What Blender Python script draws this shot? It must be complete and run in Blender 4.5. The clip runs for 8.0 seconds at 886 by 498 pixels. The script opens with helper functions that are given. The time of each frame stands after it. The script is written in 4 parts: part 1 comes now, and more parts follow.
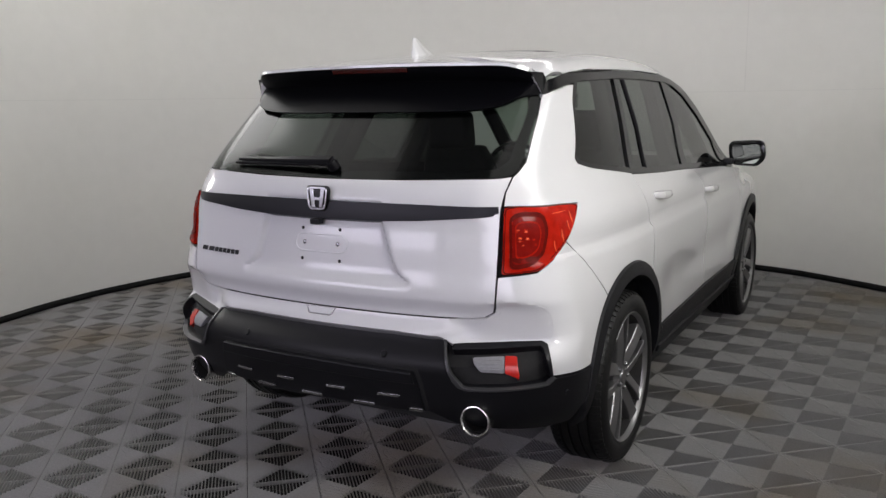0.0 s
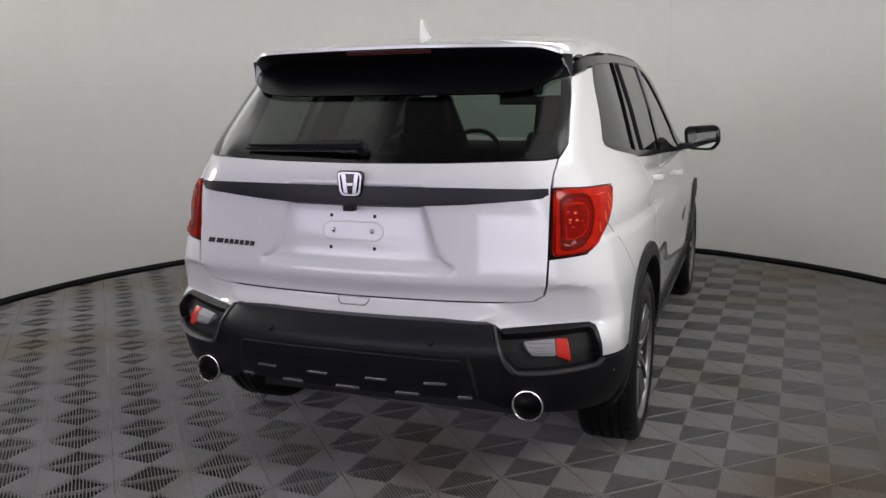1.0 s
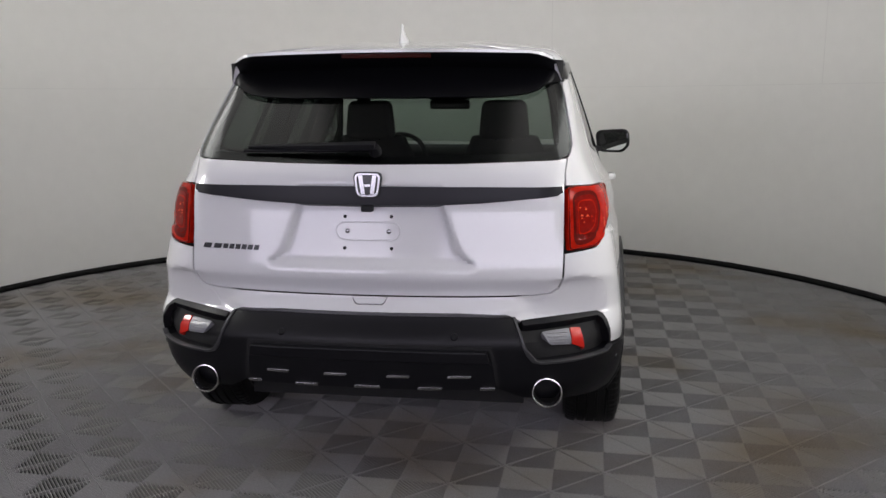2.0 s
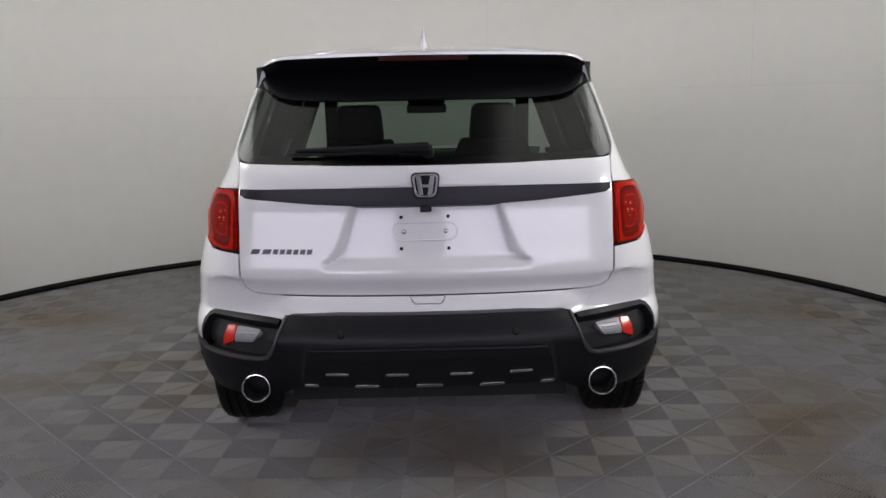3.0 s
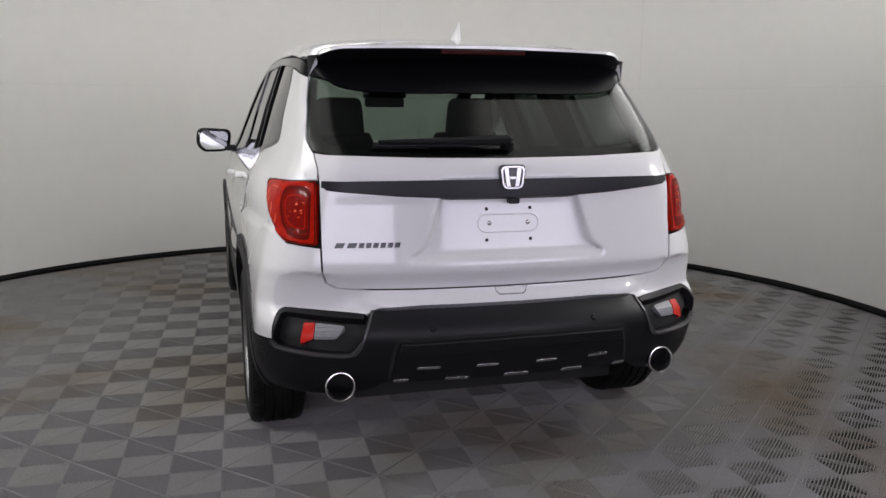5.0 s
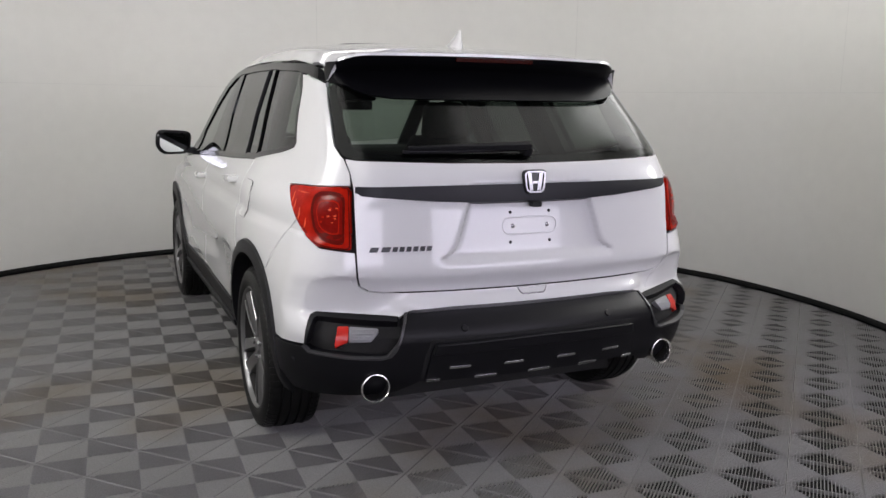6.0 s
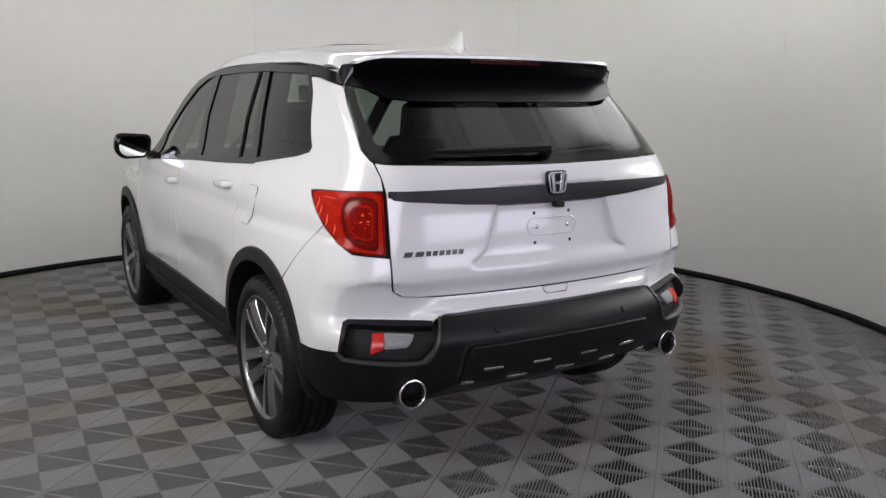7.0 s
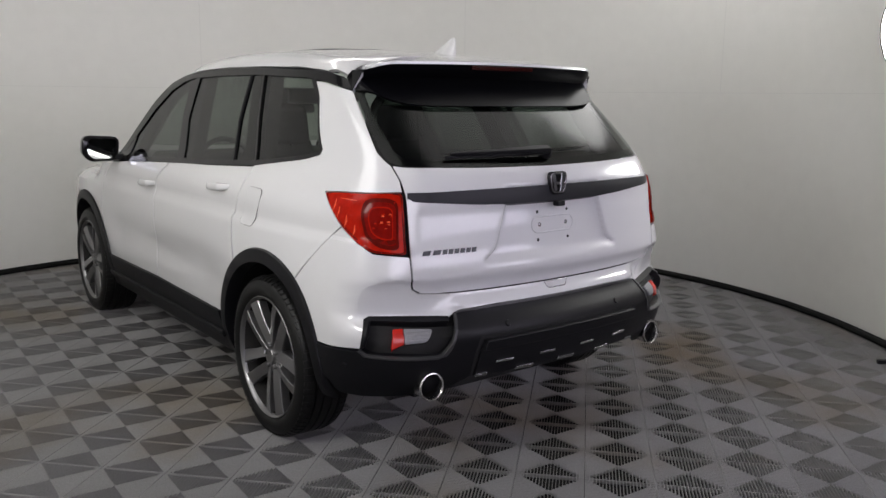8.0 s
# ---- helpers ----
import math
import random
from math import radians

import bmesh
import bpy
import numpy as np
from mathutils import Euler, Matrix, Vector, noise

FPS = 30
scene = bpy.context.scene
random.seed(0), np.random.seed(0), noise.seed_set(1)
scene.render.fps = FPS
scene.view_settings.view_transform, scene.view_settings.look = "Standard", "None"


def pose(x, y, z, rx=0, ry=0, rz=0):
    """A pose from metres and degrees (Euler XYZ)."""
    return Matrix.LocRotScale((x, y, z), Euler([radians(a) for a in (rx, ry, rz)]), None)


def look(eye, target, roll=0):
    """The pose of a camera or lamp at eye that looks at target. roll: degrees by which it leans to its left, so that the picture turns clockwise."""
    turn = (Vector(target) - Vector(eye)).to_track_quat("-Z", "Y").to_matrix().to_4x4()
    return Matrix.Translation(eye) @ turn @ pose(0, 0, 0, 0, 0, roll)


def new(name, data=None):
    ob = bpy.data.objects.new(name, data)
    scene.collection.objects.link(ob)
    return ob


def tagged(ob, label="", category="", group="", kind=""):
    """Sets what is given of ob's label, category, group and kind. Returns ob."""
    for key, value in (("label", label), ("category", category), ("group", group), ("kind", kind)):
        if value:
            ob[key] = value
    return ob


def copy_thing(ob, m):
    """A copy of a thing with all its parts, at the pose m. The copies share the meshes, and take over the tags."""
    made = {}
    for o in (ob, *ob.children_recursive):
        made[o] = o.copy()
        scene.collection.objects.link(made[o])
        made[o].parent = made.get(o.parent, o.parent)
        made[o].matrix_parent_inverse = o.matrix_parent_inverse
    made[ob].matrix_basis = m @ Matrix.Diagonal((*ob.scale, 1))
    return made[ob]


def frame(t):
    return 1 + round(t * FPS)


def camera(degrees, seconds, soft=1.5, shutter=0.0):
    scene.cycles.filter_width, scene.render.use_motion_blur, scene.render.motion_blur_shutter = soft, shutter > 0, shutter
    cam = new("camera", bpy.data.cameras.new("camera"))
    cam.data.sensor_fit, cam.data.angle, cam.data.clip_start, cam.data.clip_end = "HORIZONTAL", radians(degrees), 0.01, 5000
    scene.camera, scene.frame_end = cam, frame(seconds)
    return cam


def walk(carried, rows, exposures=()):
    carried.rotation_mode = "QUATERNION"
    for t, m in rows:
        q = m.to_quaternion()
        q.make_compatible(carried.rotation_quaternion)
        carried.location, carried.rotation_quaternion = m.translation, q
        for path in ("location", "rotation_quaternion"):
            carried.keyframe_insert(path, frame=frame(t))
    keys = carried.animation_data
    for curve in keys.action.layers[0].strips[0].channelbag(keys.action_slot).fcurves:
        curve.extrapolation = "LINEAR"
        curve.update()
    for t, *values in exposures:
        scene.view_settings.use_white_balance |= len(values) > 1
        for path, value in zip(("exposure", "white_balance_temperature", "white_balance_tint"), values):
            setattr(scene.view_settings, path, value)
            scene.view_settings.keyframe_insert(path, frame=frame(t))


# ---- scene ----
cam = camera(55.6, 8.0)
PATH = [
    (0, (2.013, -3.428, 1.565), (1.041, -1.715, 1.215), -0.8),
    (0.5, (1.728, -3.548, 1.54), (0.945, -1.743, 1.177), -0.2),
    (1, (1.403, -3.646, 1.528), (0.716, -1.804, 1.16), -0.8),
    (1.5, (1.068, -3.805, 1.528), (0.602, -1.896, 1.154), -0.3),
    (3, (0.025, -4.024, 1.5), (0.048, -2.053, 1.159), -1.1),
    (3.5, (-0.264, -4.049, 1.499), (-0.071, -2.089, 1.154), -0.6),
    (4, (-0.52, -3.923, 1.499), (-0.238, -1.974, 1.152), -0.4),
    (4.5, (-0.842, -3.926, 1.484), (-0.439, -1.998, 1.135), 0.1),
    (6, (-1.708, -3.799, 1.523), (-0.909, -2.0, 1.17), 0.8),
    (6.5, (-1.994, -3.753, 1.543), (-1.082, -2.01, 1.185), 1.1),
    (7, (-2.179, -3.543, 1.548), (-1.157, -1.863, 1.186), 0.4),
    (7.5, (-2.341, -3.446, 1.568), (-1.224, -1.828, 1.204), 0.9),
    (8, (-2.614, -3.424, 1.568), (-1.41, -1.869, 1.206), 0.6),
]
walk(cam, [(t, look(eye, target, roll)) for t, eye, target, roll in PATH],
     [(0, 0.08), (1.5, 0.08), (3, 0.08), (4.5, 0.12), (6, 0.30), (7.5, 0.28), (8, 0.08)])

# ---- light ----
world = bpy.data.worlds.new("world")
scene.world = world
world.use_nodes = True
world.node_tree.nodes["Background"].inputs[0].default_value = (0.75, 0.78, 0.85, 1)
world.node_tree.nodes["Background"].inputs[1].default_value = 0.02


# ---- materials ----
def material(name, color, rough=0.5, metal=0.0, coat=0.0, grain=0.0, scale=60.0, bump=0.0, spec=0.5, stain=None, stain_scale=1.5, random_tone=0.0):
    """A Principled material with fine grain, a wider stain and relief."""
    m = bpy.data.materials.new(name)
    m.use_nodes = True
    n, link = m.node_tree.nodes, m.node_tree.links
    b = n["Principled BSDF"]
    b.inputs["Base Color"].default_value = (*color, 1)
    b.inputs["Roughness"].default_value = rough
    b.inputs["Metallic"].default_value = metal
    b.inputs["Specular IOR Level"].default_value = spec
    b.inputs["Coat Weight"].default_value = coat
    b.inputs["Coat Roughness"].default_value = 0.03
    if not (grain or bump or stain or random_tone):
        return m
    where = n.new("ShaderNodeTexCoord").outputs["Object"]
    out = None
    if grain or stain or random_tone:
        mix = n.new("ShaderNodeMix")
        mix.data_type, mix.blend_type = "RGBA", "MULTIPLY"
        mix.inputs[0].default_value = 1
        mix.inputs[6].default_value = (*color, 1)
        fine = n.new("ShaderNodeTexNoise")
        fine.inputs["Scale"].default_value = scale
        fine.inputs["Detail"].default_value = 6
        link.new(where, fine.inputs["Vector"])
        ramp = n.new("ShaderNodeMapRange")
        ramp.inputs[1].default_value, ramp.inputs[2].default_value = 0.3, 0.7
        ramp.inputs[3].default_value, ramp.inputs[4].default_value = 1 - grain, 1 + grain
        link.new(fine.outputs[0], ramp.inputs[0])
        link.new(ramp.outputs[0], mix.inputs[7])
        out = mix.outputs[2]
    if stain:
        geo = n.new("ShaderNodeNewGeometry").outputs["Position"]
        wide = n.new("ShaderNodeTexNoise")
        wide.inputs["Scale"].default_value = stain_scale
        wide.inputs["Detail"].default_value = 5
        link.new(geo, wide.inputs["Vector"])
        soft = n.new("ShaderNodeMapRange")
        soft.inputs[1].default_value, soft.inputs[2].default_value = 0.5, 0.72
        link.new(wide.outputs[0], soft.inputs[0])
        over_ = n.new("ShaderNodeMix")
        over_.data_type, over_.blend_type = "RGBA", "MULTIPLY"
        link.new(soft.outputs[0], over_.inputs[0])
        link.new(out, over_.inputs[6])
        over_.inputs[7].default_value = (*stain, 1)
        out = over_.outputs[2]
    if random_tone:
        info = n.new("ShaderNodeObjectInfo").outputs["Random"]
        tone = n.new("ShaderNodeMapRange")
        tone.inputs[3].default_value, tone.inputs[4].default_value = 1 - random_tone, 1 + random_tone
        link.new(info, tone.inputs[0])
        last = n.new("ShaderNodeMix")
        last.data_type, last.blend_type = "RGBA", "MULTIPLY"
        last.inputs[0].default_value = 1
        link.new(out, last.inputs[6])
        link.new(tone.outputs[0], last.inputs[7])
        out = last.outputs[2]
    if out:
        link.new(out, b.inputs["Base Color"])
    if bump:
        rough_noise = n.new("ShaderNodeTexNoise")
        rough_noise.inputs["Scale"].default_value = scale
        rough_noise.inputs["Detail"].default_value = 4
        link.new(where, rough_noise.inputs["Vector"])
        bm_ = n.new("ShaderNodeBump")
        bm_.inputs["Strength"].default_value = bump
        bm_.inputs["Distance"].default_value = 0.002
        link.new(rough_noise.outputs[0], bm_.inputs["Height"])
        link.new(bm_.outputs[0], b.inputs["Normal"])
    return m


def glass(name, tint, shine=0.04, rough=0.02):
    """A thin tinted pane: it lets light straight through, coloured, and mirrors more at grazing angles, alike from both sides."""
    m = bpy.data.materials.new(name)
    m.use_nodes = True
    n, link = m.node_tree.nodes, m.node_tree.links
    n.remove(n["Principled BSDF"])
    clear, gloss, mix, facing = (n.new("ShaderNode" + k) for k in ("BsdfTransparent", "BsdfGlossy", "MixShader", "LayerWeight"))
    clear.inputs[0].default_value = (*tint, 1)
    gloss.inputs[0].default_value = (1, 1, 1, 1)
    gloss.inputs["Roughness"].default_value = rough
    facing.inputs[0].default_value = 0.5
    power, scale = n.new("ShaderNodeMath"), n.new("ShaderNodeMath")
    power.operation, scale.operation = "POWER", "MULTIPLY_ADD"
    power.inputs[1].default_value = 5.0
    scale.inputs[1].default_value, scale.inputs[2].default_value = 1 - shine, shine
    link.new(facing.outputs["Facing"], power.inputs[0])
    link.new(power.outputs[0], scale.inputs[0])
    link.new(scale.outputs[0], mix.inputs[0])
    link.new(clear.outputs[0], mix.inputs[1])
    link.new(gloss.outputs[0], mix.inputs[2])
    link.new(mix.outputs[0], n["Material Output"].inputs[0])
    return m


def glow(name, color, strength):
    m = bpy.data.materials.new(name)
    m.use_nodes = True
    b = m.node_tree.nodes["Principled BSDF"]
    b.inputs["Base Color"].default_value = (*color, 1)
    b.inputs["Emission Color"].default_value = (*color, 1)
    b.inputs["Emission Strength"].default_value = strength
    return m


WHITE = material("white_paint", (0.74, 0.74, 0.745), rough=0.22, coat=1.0, grain=0.012, scale=900)
BLACK_GLOSS = material("gloss_black", (0.006, 0.006, 0.007), rough=0.10, coat=0.0, spec=0.4, grain=0.02, scale=300)
BLACK_PLASTIC = material("black_plastic", (0.0055, 0.0055, 0.007), rough=0.45, spec=0.28, grain=0.10, scale=500, bump=0.15)
BLACK_SATIN = material("satin_black", (0.003, 0.003, 0.004), rough=0.3, spec=0.10, grain=0.05, scale=400)
GREY_TRIM = material("grey_alloy", (0.40, 0.395, 0.40), rough=0.24, metal=0.9, coat=0.3, grain=0.06, scale=250)
EDGE_TRIM = material("grey_bumper_edge", (0.075, 0.075, 0.078), rough=0.40, metal=0.5, coat=0.0, grain=0.06, scale=250)
GARNISH = material("dark_garnish", (0.009, 0.009, 0.013), rough=0.4, spec=0.28, grain=0.05, scale=400)
POLISHED = material("polished_steel", (0.78, 0.77, 0.76), rough=0.24, metal=1.0, grain=0.04, scale=120)
SEAM = material("wall_seam", (0.625, 0.62, 0.59), rough=0.7, grain=0.05, scale=40)
BADGE = material("dark_chrome", (0.06, 0.06, 0.065), rough=0.25, metal=0.4, grain=0.04, scale=120)
CHROME = material("chrome", (0.42, 0.42, 0.43), rough=0.16, metal=1.0, grain=0.04, scale=120)
STEEL_DARK = material("sooty_steel", (0.012, 0.011, 0.010), rough=0.75, metal=0.0, grain=0.3, scale=90)
RUBBER = material("tyre_rubber", (0.006, 0.006, 0.006), rough=0.48, spec=0.3, grain=0.15, scale=140, bump=0.25, stain=(1.35, 1.3, 1.25), stain_scale=9)
RIM = material("dark_grey_alloy", (0.24, 0.237, 0.24), rough=0.30, metal=0.8, coat=0.2, grain=0.06, scale=250)
RED_LENS = material("red_lens", (0.40, 0.011, 0.004), rough=0.16, spec=0.10, grain=0.22, scale=26)
RED_DARK = material("deep_red_lens", (0.035, 0.004, 0.003), rough=0.12, coat=0.6, grain=0.08, scale=60)
RED_MID = material("inner_red_lens", (0.20, 0.006, 0.004), rough=0.15, spec=0.10, grain=0.15, scale=45)
RED_EDGE = material("dark_red_lens_edge", (0.11, 0.005, 0.003), rough=0.35, spec=0.03, grain=0.15, scale=60)
RED_GLINT = material("orange_red_facet", (0.85, 0.10, 0.035), rough=0.2, grain=0.1, scale=120)
RED_BRIGHT = material("red_reflector", (0.55, 0.016, 0.008), rough=0.25, coat=0.5, grain=0.08, scale=700, bump=0.2)
CLEAR_LENS = material("clear_lens", (0.24, 0.24, 0.252), rough=0.42, metal=0.0, coat=0.15, grain=0.10, scale=90)
SEAT = material("black_cloth", (0.014, 0.014, 0.015), rough=0.85, grain=0.15, scale=300, bump=0.3)
LINING = material("dark_lining", (0.022, 0.022, 0.022), rough=0.9, grain=0.1, scale=200)
DARK = material("black_underside", (0.008, 0.008, 0.008), rough=0.8, grain=0.2, scale=60)
SIDE_GLASS = glass("tinted_glass", (0.14, 0.158, 0.146), 0.045)
QUARTER_GLASS = glass("quarter_glass", (0.27, 0.30, 0.28), 0.045)
DOOR_GLASS = glass("light_tinted_glass", (0.15, 0.17, 0.157), 0.045)
REAR_GLASS = glass("privacy_glass", (0.215, 0.26, 0.235), 0.03, 0.16)
FRONT_GLASS = glass("windscreen_glass", (0.70, 0.78, 0.72))
MIRROR = material("mirror_glass", (0.85, 0.88, 0.88), rough=0.02, metal=1.0)
TILE = material("grey_floor_tile", (0.275, 0.272, 0.265), rough=0.55, spec=0.25, grain=0.10, scale=160, bump=0.1, stain=(0.80, 0.68, 0.52), stain_scale=0.85, random_tone=0.05)
UNDER = material("dark_underfloor", (0.008, 0.008, 0.008), rough=0.9, grain=0.2, scale=20)
WALL = material("white_wall", (0.695, 0.69, 0.655), rough=0.62, grain=0.015, scale=9, bump=0.04, stain=(0.97, 0.965, 0.95), stain_scale=0.5)
EDGING = material("black_edging", (0.006, 0.006, 0.006), rough=0.85, spec=0.2, grain=0.2, scale=60)
CEILING = material("grey_ceiling", (0.30, 0.30, 0.30), rough=0.8, grain=0.03, scale=10)
LAMP_GLOW = glow("lamp_diffuser", (1.0, 0.985, 0.965), 4.5)
COOL_GLOW = glow("cool_lamp_diffuser", (0.88, 0.83, 1.0), 3.4)
BROAD_GLOW = glow("broad_lamp_diffuser", (1.0, 0.985, 0.96), 0.6)
SIDE_GLOW = glow("side_lamp_diffuser", (1.0, 0.99, 0.975), 3.5)
ROUND_GLOW = glow("round_lamp_diffuser", (1.0, 0.985, 0.965), 24.0)


# ---- shared makers ----
def part(name, bm, mat, parent=None, label="", smooth=40.0, bevel=0.0, segments=2, thick=0.0):
    """One mesh object from a bmesh, under its parent."""
    data = bpy.data.meshes.new(name)
    bm.normal_update()
    if smooth:
        limit = radians(smooth)
        for f in bm.faces:
            f.smooth = True
        for e in bm.edges:
            e.smooth = len(e.link_faces) == 2 and e.calc_face_angle(0) < limit
    bm.to_mesh(data)
    bm.free()
    for one in (mat if isinstance(mat, (list, tuple)) else [mat]):
        data.materials.append(one)
    ob = new(name, data)
    if parent:
        ob.parent = parent
    if bevel:
        mod = ob.modifiers.new("bevel", "BEVEL")
        mod.width, mod.segments, mod.limit_method, mod.angle_limit = bevel, segments, "ANGLE", radians(45)
        mod.harden_normals = True
    if label:
        tagged(ob, label)
    return ob


def box(bm, x0, x1, y0, y1, z0, z1, m=None):
    made = bmesh.ops.create_cube(bm, size=1, matrix=(m or Matrix()) @ Matrix.Translation(((x0 + x1) / 2, (y0 + y1) / 2, (z0 + z1) / 2))
                                 @ Matrix.Diagonal((x1 - x0, y1 - y0, z1 - z0, 1)))
    return made["verts"]


def lathe(bm, profile, count=64, m=None, closed=False):
    """Turns a profile of (radius, along) about the x axis."""
    m = m or Matrix()
    rings = []
    for i in range(count):
        a = 2 * math.pi * i / count
        rings.append([bm.verts.new(m @ Vector((h, r * math.sin(a), r * math.cos(a)))) for r, h in profile])
    k = len(profile)
    for i in range(count):
        a, b = rings[i], rings[(i + 1) % count]
        for j in range(k if closed else k - 1):
            bm.faces.new((a[j], b[j], b[(j + 1) % k], a[(j + 1) % k]))
    bmesh.ops.recalc_face_normals(bm, faces=bm.faces)


def rounded(points, r, n=4):
    """A polygon with its corners rounded by about r."""
    out, k = [], len(points)
    for i in range(k):
        p, a, b = (np.array(points[(i + d) % k], float) for d in (0, -1, 1))
        da, db = a - p, b - p
        la, lb = np.linalg.norm(da), np.linalg.norm(db)
        cut = min(r, la * 0.45, lb * 0.45)
        s, e = p + da / la * cut, p + db / lb * cut
        bend = np.dot(da, db) / (la * lb)
        if bend < -0.97 or cut < 0.002:
            out.append(tuple(p))
            continue
        for j in range(n + 1):
            f = j / n
            out.append(tuple((1 - f) ** 2 * s + 2 * f * (1 - f) * p + f * f * e))
    return out


def mirrored(points):
    """A whole outline from its right half, which runs from the middle line out and back to it."""
    left = [(-a, b) for a, b in reversed(points) if a > 0.001]
    return list(points) + left


def skin(name, points, place, mat, parent=None, label="", off=0.0, thick=0.012, grid=0.035, bevel=0.002, corner=0.0, flip=False, smooth=35.0):
    """A panel of the body: an outline in the plane, cut in small cells, laid on the body's form by place(a, b), and given thickness inward."""
    if corner:
        points = rounded(points, corner)
    bm = bmesh.new()
    bm.faces.new([bm.verts.new((a, b, 0)) for a, b in points])
    for axis in (0, 1):
        values = [p[axis] for p in points]
        low, high = min(values), max(values)
        count = max(1, int((high - low) / grid))
        for i in range(1, count):
            normal = (1, 0, 0) if axis == 0 else (0, 1, 0)
            at = [0.0, 0.0, 0.0]
            at[axis] = low + (high - low) * i / count + 0.00013
            bmesh.ops.bisect_plane(bm, geom=bm.verts[:] + bm.edges[:] + bm.faces[:], dist=1e-5, plane_co=at, plane_no=normal)
    bm.verts.ensure_lookup_table()
    ab = np.array([(v.co.x, v.co.y) for v in bm.verts])
    p, n = place(ab[:, 0], ab[:, 1])
    inner = p + n * (off - thick)
    outer = p + n * off
    for v, q in zip(bm.verts, outer):
        v.co = q
    bm.normal_update()
    mid = bm.faces[:]
    total = sum((f.normal.dot(Vector(n[f.verts[0].index])) for f in mid[:40]))
    if total < 0:
        bmesh.ops.reverse_faces(bm, faces=mid)
    if thick:
        edges = [e for e in bm.edges if len(e.link_faces) == 1]
        bm.verts.index_update()
        twin = {}
        for v, q in zip(bm.verts[:], inner):
            twin[v] = q
        low = {}
        for e in edges:
            for v in e.verts:
                if v not in low:
                    low[v] = bm.verts.new(twin[v])
        for e in edges:
            f = e.link_faces[0]
            a, b = e.verts
            loop = next(l for l in f.loops if l.edge == e)
            if loop.vert == a:
                bm.faces.new((b, a, low[a], low[b]))
            else:
                bm.faces.new((a, b, low[b], low[a]))
    return part(name, bm, mat, parent, label, smooth=smooth, bevel=bevel)


def side_of(sign):
    """Places on the right (1) or left (-1) side of the car, by (u, z)."""
    def place(u, z):
        p, n = around(np.abs(u), z)
        p, n = p.copy(), n.copy()
        p[:, 0] *= sign
        n[:, 0] *= sign
        return p, n
    return place


def across(s, z):
    """Places round the car's rear: s is to the right of the middle line, or, below nought, to the left."""
    p, n = around(np.abs(s), z)
    p, n = p.copy(), n.copy()
    turn = np.where(np.asarray(s) < 0, -1.0, 1.0)
    p[:, 0] *= turn
    n[:, 0] *= turn
    return p, n


def yz(points):
    """An outline by (y, z) on the car's side, as (u, z)."""
    return [(y + CX + CQ - CY, z) for y, z in points]


def strip(points, widths, closed=False):
    """The outline of a band along a line, with one width or a width each."""
    pts = [np.array(p, float) for p in points]
    if not isinstance(widths, (list, tuple)):
        widths = [widths] * len(pts)
    left, right = [], []
    for i, p in enumerate(pts):
        d = pts[min(i + 1, len(pts) - 1)] - pts[max(i - 1, 0)]
        d = np.array([-d[1], d[0]]) / np.linalg.norm(d) * widths[i] / 2
        left.append(tuple(p + d))
        right.append(tuple(p - d))
    return left + right[::-1]


def arc(cy, cz, r, a0, a1, n=20):
    return [(cy + r * math.cos(radians(a0 + (a1 - a0) * i / n)), cz + r * math.sin(radians(a0 + (a1 - a0) * i / n))) for i in range(n + 1)]


def tube(name, points, radius, mat, parent=None, label="", cyclic=False, sides=8):
    data = bpy.data.curves.new(name, "CURVE")
    data.dimensions, data.bevel_depth, data.bevel_resolution = "3D", radius, max(1, sides // 4)
    spline = data.splines.new("POLY")
    spline.points.add(len(points) - 1)
    for q, p in zip(spline.points, points):
        q.co = (*p, 1)
    spline.use_cyclic_u = cyclic
    data.use_fill_caps = True
    temp = bpy.data.objects.new(name, data)
    mesh = bpy.data.meshes.new_from_object(temp)
    bpy.data.objects.remove(temp)
    mesh.name = name
    mesh.materials.clear()
    mesh.materials.append(mat)
    for f in mesh.polygons:
        f.use_smooth = True
    ob = new(name, mesh)
    if parent:
        ob.parent = parent
    if label:
        tagged(ob, label)
    return ob


# ---- the studio ----
MIDDLE, RADIUS, WALL_TOP = (-0.20, 1.00), 3.66, 4.2
ARC0, ARC1 = -46.0, 213.0


